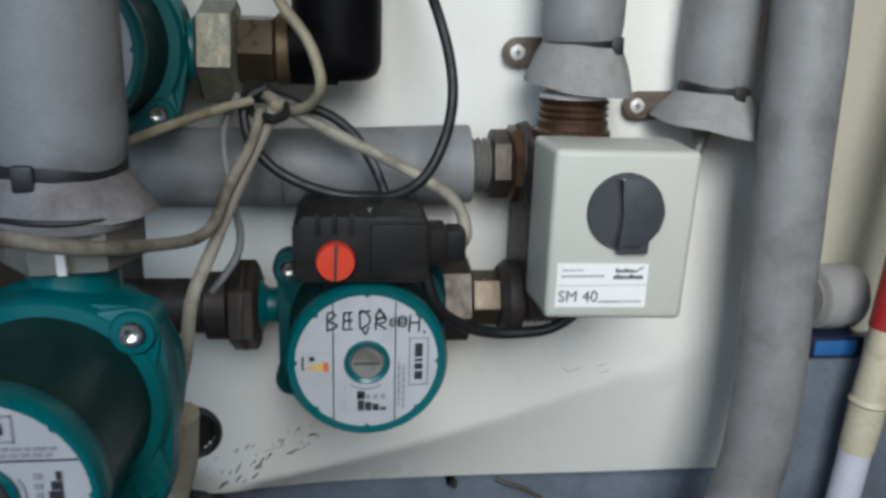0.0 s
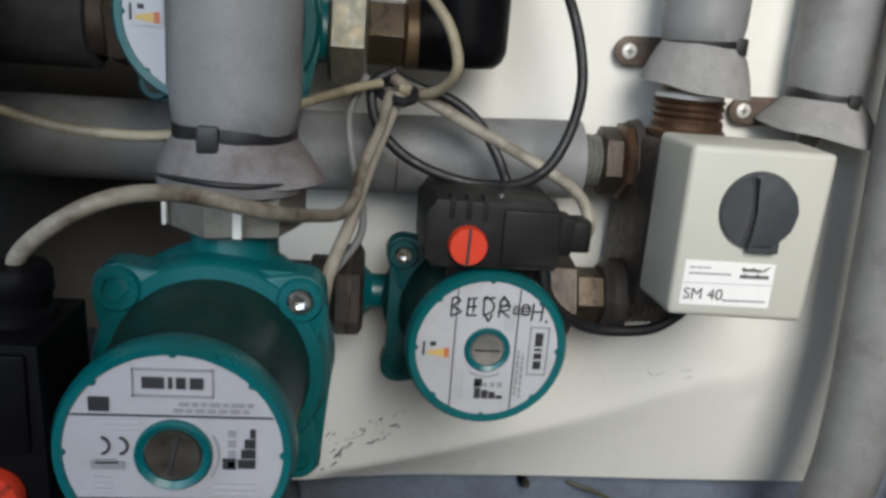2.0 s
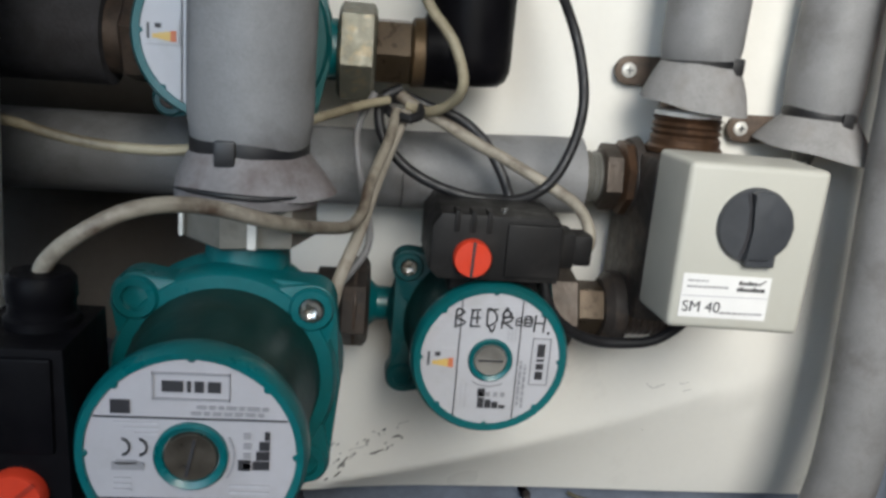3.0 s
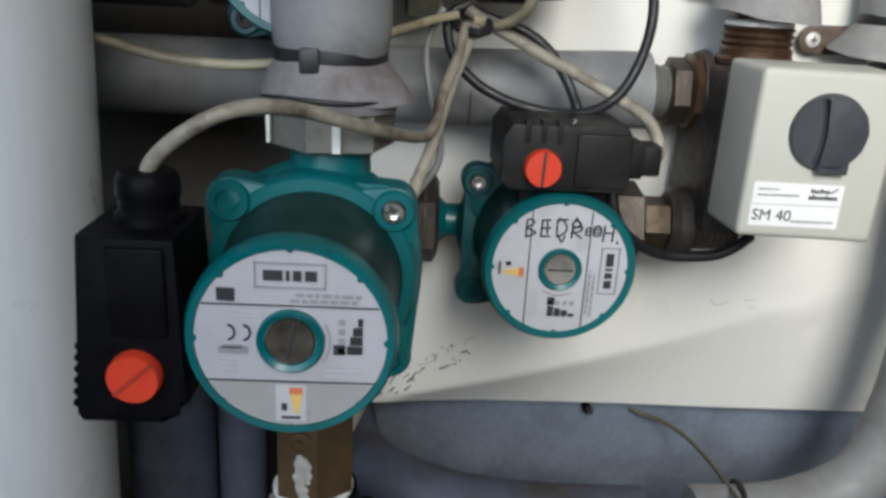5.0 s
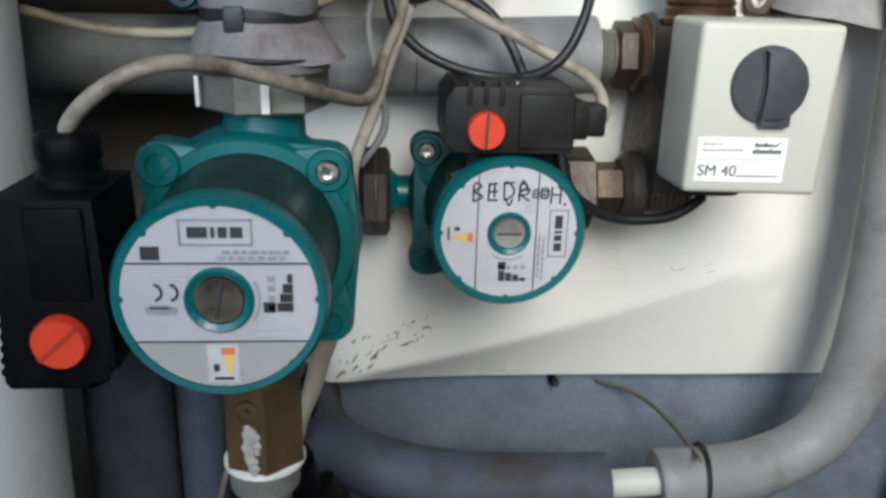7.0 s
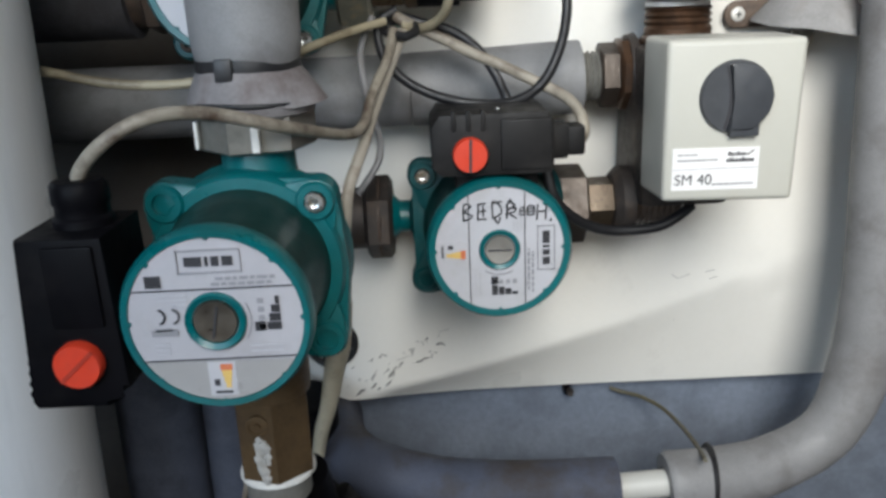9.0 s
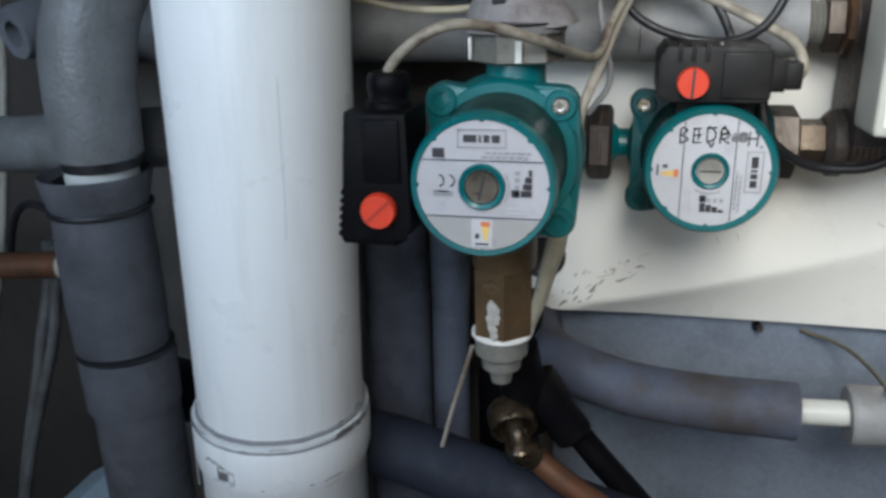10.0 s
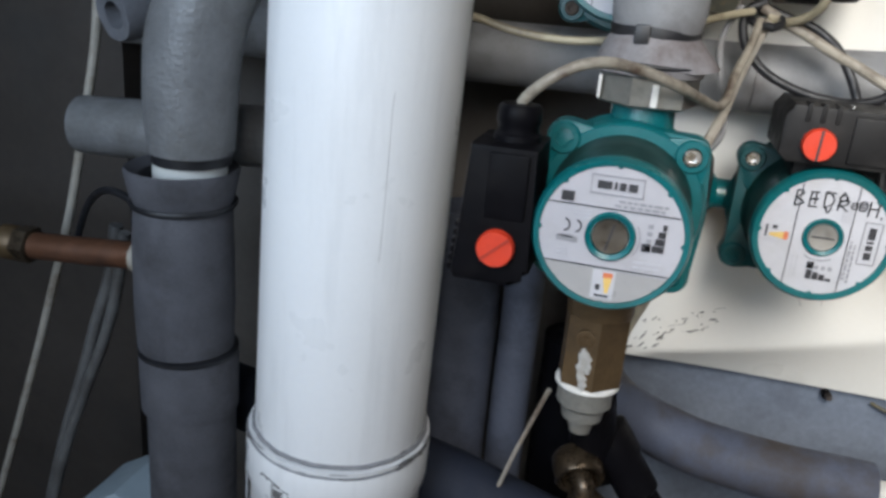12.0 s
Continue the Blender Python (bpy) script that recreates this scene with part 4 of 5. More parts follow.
part("lower_nut", lathe(bmesh.new(), (-0.1545, -0.262, 1.0855), -Z, [(0.0205, 0), (0.0207, 0.014), (0.0162, 0.018), (0.0152, 0.027), (0.0100, 0.029), (0.0080, 0.040)], 20), ZINC, v, "dull grey lower nut")
drip = bmesh.new()
for px, pz, rr, hh in ((-0.1575, 1.1160, 0.0045, 0.010), (-0.1600, 1.108, 0.0030, 0.014), (-0.1545, 1.110, 0.0026, 0.012), (-0.1580, 1.100, 0.0032, 0.016), (-0.1565, 1.095, 0.0026, 0.010), (-0.1590, 1.121, 0.0022, 0.006)):
    rr *= 1.25
    lathe(drip, (px, -0.2845 + abs(px + 0.157) * 0.12, pz), -Y, [(rr, 0), (rr * 0.9, 0.0010), (rr * 0.5, 0.0016)], 10, wobble=0.4)
    box(drip, (px - rr * 0.45, -0.2855, pz - hh / 2), (px + rr * 0.45, -0.2830, pz + hh / 2), 0.0006)
part("paint_drip", drip, DRIP, v, "white paint drips")

# long horizontal header pipe
top = thing("insulated_header_pipe", (-0.2, -0.044, 1.272), "long grey foam-insulated horizontal pipe behind the cables", "pipe")
part("foam_sleeve", tube(bmesh.new(), [(-0.70, -0.044, 1.298), (-0.3, -0.044, 1.300), (-0.06, -0.044, 1.3015)], 0.0295, 36, 0.012, 0.015), FOAM, top)
part("foam_sleeve", tube(bmesh.new(), [(-0.0595, -0.044, 1.3015), (0.0, -0.044, 1.303), (0.080, -0.044, 1.306)], 0.0300, 36, 0.012, 0.012), FOAM, top)
u = thing("pipe_union", (0.10, -0.044, 1.28), "rusty union with steel nipple between header pipe and valve", "pipe fitting")
part("nipple", lathe(bmesh.new(), (0.078, -0.044, 1.306), X, [(rr, h) for rr, h in threads(0.0205, 0.018, 4, 0.0025)], 28), ZINC, u, "grey steel nipple")
part("hexagon", hexnut(bmesh.new(), (0.095, -0.044, 1.3065), X, 0.0265, 0.016, spin=0.3), NUT_BROWN, u, "flaking brown hexagon")
part("nut", hexnut(bmesh.new(), (0.110, -0.044, 1.3070), X, 0.0300, 0.022, spin=0.05, sides=8), UNION, u, "rusty dark brown nut")

# upper dark intake pipe
insulated("insulated_pipe", [(-0.262, AXIS3, 1.386), (-0.35, AXIS3, 1.386), (-0.60, AXIS3, 1.384)], 0.034, "dirty grey insulated intake pipe of the upper pump", FOAM_DARK)

# pipe that comes down on the one side, turns along the foot of the panel and is cut open once
top = thing("insulated_return_pipe", (0.20, -0.118, 0.937), "grey foam-insulated pipe bending along the panel foot", "pipe")
part("foam_sleeve", tube(bmesh.new(), [(0.299, -0.096, 1.75), (0.308, -0.096, 1.50), (0.312, -0.097, 1.40), (0.3150, -0.097, 1.31), (0.3195, -0.097, 1.21), (0.3215, -0.099, 1.13), (0.3145, -0.103, 1.062), (0.290, -0.109, 1.002),
                                       (0.240, -0.115, 0.974), (0.20, -0.118, 0.9660), (0.183, -0.1185, 0.9645)],
                            lambda s: 0.0268 - 0.0035 * math.exp(-((s - 0.88) / 0.08) ** 2), 36, 0.008, 0.012), FOAM, top, "grey foam sleeve with a long bend")
bm = bmesh.new()
lathe(bm, (0.145, -0.120, 0.9620), X + Z * 0.06, [(0.0150, 0.006), (0.0145, 0), (0.0262, 0), (0.0285, 0.004), (0.0280, 0.020), (0.0272, 0.037), (0.020, 0.040)], 36, wobble=0.03)
part("foam_collar", bm, FOAM, top, "short loose foam collar")
part("bare_pipe", tube(bmesh.new(), [(0.09, -0.1205, 0.9608), (0.16, -0.1200, 0.9640)], 0.0120, 24, smooth=False), PEX, top, "bare white plastic pipe")
part("foam_sleeve", tube(bmesh.new(), [(-0.152, 0.012, 0.972), (-0.147, -0.030, 0.975), (-0.130, -0.075, 0.9765), (-0.098, -0.104, 0.9755), (-0.050, -0.117, 0.9680), (0.02, -0.1205, 0.9625), (0.101, -0.1205, 0.9610)],
                         lambda s: 0.0262 + 0.0008 * s, 36, 0.008, 0.02), FOAM_STAIN_SHADE, top, "bluish grey foam sleeve")
bm = bmesh.new()
n = 28
tube(bm, [(0.1835 + 0.003 * math.cos(2 * math.pi * k / n), -0.1185 + 0.0282 * math.cos(2 * math.pi * k / n), 0.9650 + 0.0282 * math.sin(2 * math.pi * k / n)) for k in range(n + 1)], 0.0024, 8, smooth=False)
band = part("tie", bm, RUBBER, top, "black tie")
part("knot", tube(bmesh.new(), [(0.1835, -0.147, 0.954), (0.190, -0.149, 0.949), (0.186, -0.1485, 0.945), (0.180, -0.148, 0.948), (0.193, -0.1478, 0.941)], 0.0021, 7), RUBBER, band)

# pipes in the shade between soil pipe and large pump
insulated("insulated_pipe", [(-0.290, -0.095, 0.55), (-0.289, -0.095, 0.9), (-0.288, -0.095, 1.10), (-0.288, -0.095, 1.16)], 0.0345, "dark bluish grey insulated vertical pipe", FOAM_BLUE)
insulated("insulated_pipe", [(-0.2330, -0.10, 0.55), (-0.2315, -0.10, 0.9), (-0.2300, -0.10, 1.16), (-0.2295, -0.10, 1.20)], 0.0190, "narrow dark grey insulated vertical pipe", FOAM_BLUE)
insulated("insulated_pipe", [(-0.55, -0.165, 0.955), (-0.30, -0.185, 0.925), (-0.20, -0.195, 0.905), (-0.05, -0.19, 0.86), (0.1, -0.16, 0.80)], 0.031, "insulated pipe running downwards, darkened for its shade", FOAM_DEEP)

# added pipe, unseen as such: its black stands for the dark behind the elbow
insulated("insulated_pipe", [(-0.176, -0.055, 0.55), (-0.176, -0.055, 0.9), (-0.175, -0.055, 1.03)], 0.034, "assumed black pipe filling the dark gap behind the elbow", BLACK)

# dark elbow with copper tail under the valve
e = thing("pipe_elbow", (-0.155, -0.205, 0.93), "dark brass elbow with hexagonal nut and copper tail", "pipe fitting")
part("body", tube(bmesh.new(), [(-0.150, -0.215, 1.052), (-0.146, -0.205, 1.020), (-0.142, -0.195, 0.992), (-0.135, -0.180, 0.965)], 0.020, 20), BLACK, e, "black elbow body")
part("branch", lathe(bmesh.new(), (-0.138, -0.190, 1.012), Vector((0.46, -0.05, -0.62)), [(0.015, 0), (0.021, 0.003), (0.0215, 0.03), (0.0185, 0.036), (0.0185, 0.066), (0.014, 0.07)], 24, wobble=0.08), BLACK, e, "black branch of the elbow")
d = Vector((0.30, -0.88, -0.38)).normalized()
o = Vector((-0.152, -0.214, 0.982))
nut = lathe(bmesh.new(), o, d, [(0.0190, -0.012), (0.0215, -0.008), (0.0215, 0.010), (0.0198, 0.0135), (0.0168, 0.0135), (0.0150, 0.003), (0.006, 0.0)], 24, wobble=0.02)
part("nut", nut, OLD_BRASS, e, "dark brass nut")
part("tail", tube(bmesh.new(), [o + d * 0.002, o + d * 0.016 + Vector((0.003, 0, -0.003)), Vector((-0.1425, -0.228, 0.961)), Vector((-0.1325, -0.222, 0.950))], lambda q: 0.0090 if q < 0.55 else 0.0132, 20, 0.003), OLD_BRASS, e)
part("copper_tube", tube(bmesh.new(), [(-0.1345, -0.219, 0.951), (-0.105, -0.222, 0.928), (-0.06, -0.222, 0.898), (0.02, -0.222, 0.845)], 0.0112, 20), COPPER, e, "tarnished copper tube")
insulated("insulated_pipe", [(-0.150, -0.165, 1.01), (-0.118, -0.165, 0.972), (-0.085, -0.165, 0.928), (-0.02, -0.16, 0.85)], 0.0125, "black rubber-covered hose beside the copper tube", BLACK, 0.05)

# ---------------------------------------------------------------- white soil pipe
LEAN = Vector((0.0321, -0.0111, 1.0)).normalized()


def on_pvc(z):
    return Vector((-0.3528, -0.2447, 1.1)) + Vector((0.0321, -0.0111, 1.0)) * (z - 1.1)


soil = thing("soil_pipe", on_pvc(0.0), "wide white plastic soil pipe with a grimy socket", "pipe")
part("pipe", lathe(bmesh.new(), on_pvc(0.96), LEAN, [(0.0725, 0), (0.0725, 0.4), (0.0725, 1.5)], 64), PVC, soil, "white plastic pipe")
part("socket", lathe(bmesh.new(), on_pvc(0.5675), LEAN, [(0.0745, 0), (0.0745, 0.375), (0.0775, 0.383), (0.0785, 0.388), (0.0785, 0.418), (0.0765, 0.4225), (0.0775, 0.4245), (0.0775, 0.4285), (0.0728, 0.4295)], 64), PVC, soil, "wider pipe socket")
ring = bmesh.new()
for z, r, w in ((0.9985, 0.0732, 0.0021), (0.9910, 0.0774, 0.0012), (0.9560, 0.0776, 0.0009)):
    o, (uu, vv, aa) = on_pvc(z), basis(LEAN)
    n = 72
    tube(ring, [o + uu * ((r + 0.0012 * noise.noise(Vector((k * 0.9, z * 50, 0)))) * math.cos(2 * math.pi * k / n)) + vv * ((r + 0.0012 * noise.noise(Vector((k * 0.9, z * 50, 4)))) * math.sin(2 * math.pi * k / n)) + aa * (0.0012 * noise.noise(Vector((k * 0.45, z * 30, 9)))) for k in range(n + 1)], w, 6, smooth=False)
part("grime_line", ring, SMUDGE, soil, "line of grey grime in the joint")
rng = random.Random(4)
for name, span, count in (("grime_patch", (-86, -52), 9), ("grime_patch", (48, 78), 6)):
    patch = bmesh.new()
    for _ in range(count):
        a0, z = radians(rng.uniform(*span)), rng.choice((0.9985, 0.9920, 0.9910))
        wide, slope = rng.uniform(0.08, 0.28), rng.uniform(-0.006, 0.004)
        r = 0.0730 if z > 0.9980 else 0.0784
        tube(patch, [on_pvc(z + slope * k / 5 + 0.0012 * rng.uniform(-1, 1)) + Vector((math.sin(a0 + wide * k / 5), -math.cos(a0 + wide * k / 5), 0)) * r for k in range(6)], lambda q, m=rng.uniform(0.0006, 0.0016): 0.0002 + m * math.sin(math.pi * q), 6, 0.004)
    tagged(part(name, patch, GRIME, soil, "dark uneven grime in the joint"), kind="stuff")


smear = bmesh.new()
rng = random.Random(21)
for _ in range(22):
    a = radians(rng.uniform(-85, 85))
    z = rng.choice((0.9990, 0.9915, 0.9920, 0.9565)) + rng.uniform(-0.0025, 0.0025)
    r = 0.0727 if z > 0.9980 else 0.0786
    w, tall = rng.uniform(0.02, 0.09), rng.uniform(0.0003, 0.0006)
    o = on_pvc(z)
    tube(smear, [o + Vector((math.sin(a + w * k), -math.cos(a + w * k), 0)) * (r - 0.0003) + Vector((0, 0, 0.0006 * rng.uniform(-1, 1))) for k in range(4)], tall, 6, 0.004)
tagged(part("grime_smear", smear, SMUDGE, soil, "faint smears of grey grime"), kind="stuff")


def on_skin(angle, z, lift=0.0):
    """A point on the socket's skin; angle 0 faces the front."""
    a = radians(angle)
    o = on_pvc(z)
    return o + Vector((math.sin(a), -math.cos(a), 0)) * (0.0786 + lift)


soot = bmesh.new()
rng = random.Random(33)
for _ in range(34):
    a, z = rng.uniform(-86, -52), rng.uniform(0.925, 0.984)
    w = rng.uniform(0.5, 2.6)
    tube(soot, [on_skin(a + 1.5 * rng.uniform(-1, 1), z + 0.004 * k, -0.0003) for k in range(4)], 0.0004 + 0.0002 * w, 6, 0.004)
tagged(part("soot_smear", soot, SMUDGE, soil, "grey soot smeared over the socket"), kind="stuff")
mark = bmesh.new()
for path in ([(-20, 0.9710), (-8, 0.9680), (-8, 0.9590), (-20, 0.9590), (-20, 0.9710)], [(-30, 0.9750), (-22, 0.9740), (-14, 0.9710)], [(-31, 0.9725), (-27, 0.9755), (-24, 0.9725)]):
    tube(mark, [on_skin(a, z) for a, z in path], 0.0006, 6, smooth=False)
for k in range(4):
    tube(mark, [on_skin(-19, 0.9605 + 0.002 * k, -0.0001), on_skin(-13 + (k % 2) * 1.5, 0.9602 + 0.002 * k, -0.0001)], 0.0010, 6, smooth=False)
part("worn_print", mark, GRIME, soil, "worn unreadable print")
scr = bmesh.new()
tube(scr, [on_pvc(z) + Vector((math.sin(radians(a)), -math.cos(radians(a)), 0)) * 0.0726 for a, z in ((35, 1.17), (35.4, 1.22), (35.2, 1.27), (35.6, 1.29))], 0.00018, 6)
part("scratch", scr, FAINT, soil)

# ---------------------------------------------------------------- pipes beyond the soil pipe
top = thing("insulated_stack", (-0.488, -0.272, 0.6), "grey foam-insulated vertical pipe with taped seams", "pipe")
part("foam_sleeve", lathe(bmesh.new(), (-0.4865, -0.272, 1.0530), Z, [(0.0365, 0), (0.0392, 0.003), (0.0405, 0.04), (0.0400, 0.09), (0.0385, 0.124), (0.036, 0.127)], 44, wobble=0.03), FOAM_DARK, top, "upper foam sleeve")
part("foam_sleeve", lathe(bmesh.new(), (-0.4840, -0.272, 0.9970), Z, [(0.036, 0), (0.0405, 0.002), (0.0410, 0.05), (0.0390, 0.0540)], 44, wobble=0.03), FOAM_DARK, top, "middle foam sleeve")
part("foam_sleeve", lathe(bmesh.new(), (-0.4830, -0.272, 0.55), Z, [(0.0365, 0), (0.0370, 0.448)], 44, wobble=0.03), FOAM_DARK, top, "lower foam sleeve")
part("seam_gap", lathe(bmesh.new(), (-0.4845, -0.272, 1.0495), Z, [(0.0395, 0), (0.0414, 0.001), (0.0414, 0.004), (0.0395, 0.005)], 36, wobble=0.03), RUBBER, top)
bm = lathe(bmesh.new(), (-0.4850, -0.274, 1.1800), Z, [(0.0375, 0), (0.0405, 0.006), (0.0440, 0.026), (0.0430, 0.029), (0.0330, 0.024), (0.0320, 0.004)], 44, wobble=0.05)
part("foam_collar", bm, FOAM_DARK, top, "loose open foam collar")
tie(top, (-0.4855, -0.272, 1.1790), 0.0398, -60, 0.001, 0.0036, False)
part("gap", lathe(bmesh.new(), (-0.476, -0.275, 1.2135), Z, [(0.0300, 0), (0.0310, 0.010)], 32), RUBBER, top)
part("bare_pipe", lathe(bmesh.new(), (-0.478, -0.274, 1.18), Z, [(0.0285, 0), (0.0285, 0.036)], 32, wobble=0.04), PEX, top, "pale bare pipe")
bend = thing("insulated_bend", (-0.4745, -0.277, 1.222), "thick rough grey insulated bend above the stack", "pipe")
part("foam_sleeve", tube(bmesh.new(), [(-0.4745, -0.277, 1.224), (-0.4740, -0.278, 1.250), (-0.4710, -0.277, 1.300), (-0.458, -0.272, 1.345), (-0.425, -0.26, 1.395), (-0.37, -0.245, 1.43), (-0.3, -0.22, 1.44)],
                         lambda q: 0.0330 + 0.0022 * math.sin(math.pi * min(1, q * 2.2)), 40, 0.008, 0.035), FOAM_PALE, bend, "rough grey foam sleeve")
part("cut_end", lathe(bmesh.new(), (-0.4745, -0.277, 1.2205), Z, [(0.024, 0), (0.0310, 0.001), (0.0328, 0.005), (0.0310, 0.008)], 36, wobble=0.05), FOAM_DARK, bend, "dark cut end of the sleeve")
insulated("insulated_pipe", [(-0.628, -0.205, 1.213), (-0.55, -0.205, 1.217), (-0.45, -0.20, 1.224), (-0.33, -0.19, 1.23), (-0.30, -0.19, 1.23)], 0.0262, "grey insulated crosswise pipe with a torn end", FOAM_PALE, 0.04)
hook = thing("pipe_end", (-0.583, -0.215, 1.29), "open-ended grey foam sleeve round a pale pipe", "pipe")
HD = Vector((-0.34, -0.86, -0.22)).normalized()
part("foam_sleeve", lathe(bmesh.new(), (-0.562, -0.190, 1.322), HD, [(0.0115, 0.020), (0.0115, 0.040), (0.0215, 0.041), (0.0235, 0.034), (0.0235, -0.005), (0.018, -0.02)], 30, wobble=0.06), FOAM_DUSTY, hook)
# black plug; the dark of the open end is put into its colour
part("hollow_plug", lathe(bmesh.new(), (-0.562, -0.190, 1.322), HD, [(0.0125, 0.0), (0.0125, 0.026)], 24), RUBBER, hook)
part("pale_pipe", tube(bmesh.new(), [(-0.560, -0.196, 1.324), (-0.540, -0.200, 1.338), (-0.520, -0.205, 1.356), (-0.505, -0.20, 1.385), (-0.50, -0.2, 1.45)], 0.0155, 20), ZINC, hook, "pale grey pipe")
insulated("insulated_pipe", [(-0.5750, -0.12, 1.30), (-0.5800, -0.12, 1.20), (-0.586, -0.12, 1.0), (-0.59, -0.12, 0.6)], 0.0215, "dark grey insulated vertical pipe in the shade", FOAM_DARK)
c = thing("copper_pipe", (-0.62, -0.268, 1.105), "short copper pipe with a brass compression joint", "pipe")
part("tube", tube(bmesh.new(), [(-0.520, -0.268, 1.1245), (-0.58, -0.268, 1.1195), (-0.642, -0.268, 1.1150)], 0.0118, 24), COPPER, c)
part("nut", hexnut(bmesh.new(), (-0.636, -0.268, 1.1155), -X, 0.0165, 0.016), BRASS, c, "brass nut")
part("joint", lathe(bmesh.new(), (-0.651, -0.268, 1.1145), -X, [(0.013, 0), (0.0155, 0.004), (0.0155, 0.016), (0.012, 0.02), (0.012, 0.2)], 24), BRONZE, c)
part("sleeve_end", lathe(bmesh.new(), (-0.5345, -0.268, 1.1235), X, [(0.014, 0), (0.014, 0.01)], 20), CABLE, c)


def cable(label, points, r, mat=CABLE, name="cable", seg=10, wobble=0.03, flat=1.0):
    bm = tube(bmesh.new(), points, r, seg, 0.005, wobble, flat=flat)
    return solid(name, bm, mat, label, "cable", Vector(points[0]))


cable("long thin cream wire hanging in the dark", [(-0.612, -0.195, 1.36), (-0.619, -0.195, 1.290), (-0.640, -0.195, 1.20), (-0.660, -0.195, 1.121), (-0.690, -0.195, 1.03), (-0.716, -0.195, 0.954), (-0.778, -0.195, 0.784), (-0.85, -0.195, 0.6)], 0.0042)
cable("grey cable hanging below the copper pipe", [(-0.605, -0.20, 1.12), (-0.614, -0.20, 1.072), (-0.632, -0.20, 1.02), (-0.652, -0.20, 0.960), (-0.68, -0.20, 0.88), (-0.705, -0.20, 0.797), (-0.74, -0.2, 0.66)], 0.0062, CABLE_SHADED)
cable("second grey cable hanging below the copper pipe", [(-0.585, -0.215, 1.12), (-0.597, -0.212, 1.07), (-0.617, -0.208, 1.01), (-0.645, -0.206, 0.945), (-0.675, -0.206, 0.87), (-0.70, -0.206, 0.79), (-0.73, -0.206, 0.66)], 0.0056, CABLE_SHADED)
cable("black tie end trailing beside the insulated stack", [(-0.520, -0.29, 1.179), (-0.545, -0.28, 1.181), (-0.575, -0.26, 1.170), (-0.605, -0.24, 1.145), (-0.635, -0.22, 1.10)], 0.0032, RUBBER)
bm = prism(bmesh.new(), [(-0.650, 0.55), (-0.565, 0.55), (-0.565, 0.832), (-0.600, 0.846), (-0.650, 0.815)][::-1], -0.235, -0.15, 0.006)
solid("plastic_container", bm, PALE_BLUE, "pale blue-grey plastic container low in the corner", "container", (-0.6, -0.2, 0.55))
slab("wall_board_west", (-1.2, -0.05, 0.0), (-0.70, -0.02, 2.15), BOARD, "dark brown board beside the hanging wires")

# ---------------------------------------------------------------- valve and its actuator
v = thing("mixing_valve", (0.155, -0.065, 1.18), "dark iron mixing valve body under the grey actuator box", "valve")
part("body", box(bmesh.new(), (0.119, -0.104, 1.206), (0.190, -0.012, 1.331), 0.008), DARK_IRON, v, "black iron body")
part("bracket_plate", box(bmesh.new(), (0.120, -0.134, 1.225), (0.196, -0.118, 1.333), 0.003), DARK_IRON, v)
part("boss", lathe(bmesh.new(), (0.120, -0.062, 1.203), -X, [(0.030, 0), (0.030, 0.010), (0.024, 0.016)], 32), DARK_IRON, v)
part("boss", lathe(bmesh.new(), (0.120, -0.044, 1.307), -X, [(0.033, -0.004), (0.031, 0.002)], 32), DARK_IRON, v)
part("union", lathe(bmesh.new(), (0.1545, -0.063, 1.332), Z, [(0.0285, 0), (0.0285, 0.004), (0.0262, 0.006), (0.0262, 0.010)] + [(rr, 0.011 + h) for rr, h in threads(0.0264, 0.015, 3, 0.0022)] + [(0.0225, 0.028), (0.0215, 0.045)], 36), UNION, v, "ridged copper-brown union")
part("foam_scrap", lathe(bmesh.new(), (0.1545, -0.063, 1.3590), Z, [(0.022, 0), (0.0255, 0.001), (0.0248, 0.004), (0.021, 0.006)], 30, wobble=0.12), WHITE_PAINT, v, "pale jagged lip")

a = thing("valve_actuator", (0.157, -0.16, 1.23), "pale grey-green actuator box with a dark round knob", "actuator")
bm = bmesh.new()
front = [(0.1115, 1.2320), (0.2020, 1.2300), (0.2045, 1.3395), (0.1115, 1.3405)]
mid = sum(p[0] for p in front) / 4, sum(p[1] for p in front) / 4
f = [bm.verts.new((x, -0.184, z)) for x, z in front]
b = [bm.verts.new((mid[0] + (x - mid[0]) * 1.03, -0.130, mid[1] + (z - mid[1]) * 1.02)) for x, z in front]
bm.faces.new(f)
bm.faces.new(b[::-1])
for i in range(4):
    bm.faces.new((f[i], b[i], b[(i + 1) % 4], f[(i + 1) % 4]))
bmesh.ops.bevel(bm, geom=bm.edges[:], offset=0.0045, segments=3, profile=0.6, affect="EDGES")
lid = part("housing", bm, LID, a, "pale grey-green plastic housing")
KX, KZ, KR = 0.1575, 1.3025, 0.0243
dial = part("knob", lathe(bmesh.new(), (KX, -0.1825, KZ), -Y, [(KR, 0), (KR, 0.004), (KR * 0.96, 0.0055)], 40), SLATE, a, "dark slate round knob")
grip = [(-0.0062, -0.0215), (-0.0030, -0.0110), (-0.0022, 0.0), (-0.0035, 0.0110), (-0.0068, 0.0212)] + [(0.0228 * math.cos(radians(k)), 0.0228 * math.sin(radians(k))) for k in range(100, -71, -10)]
part("grip", prism(bmesh.new(), [(KX + x, KZ + z) for x, z in grip], -0.1925, -0.1870, 0.0012), SLATE, dial, "raised grip")
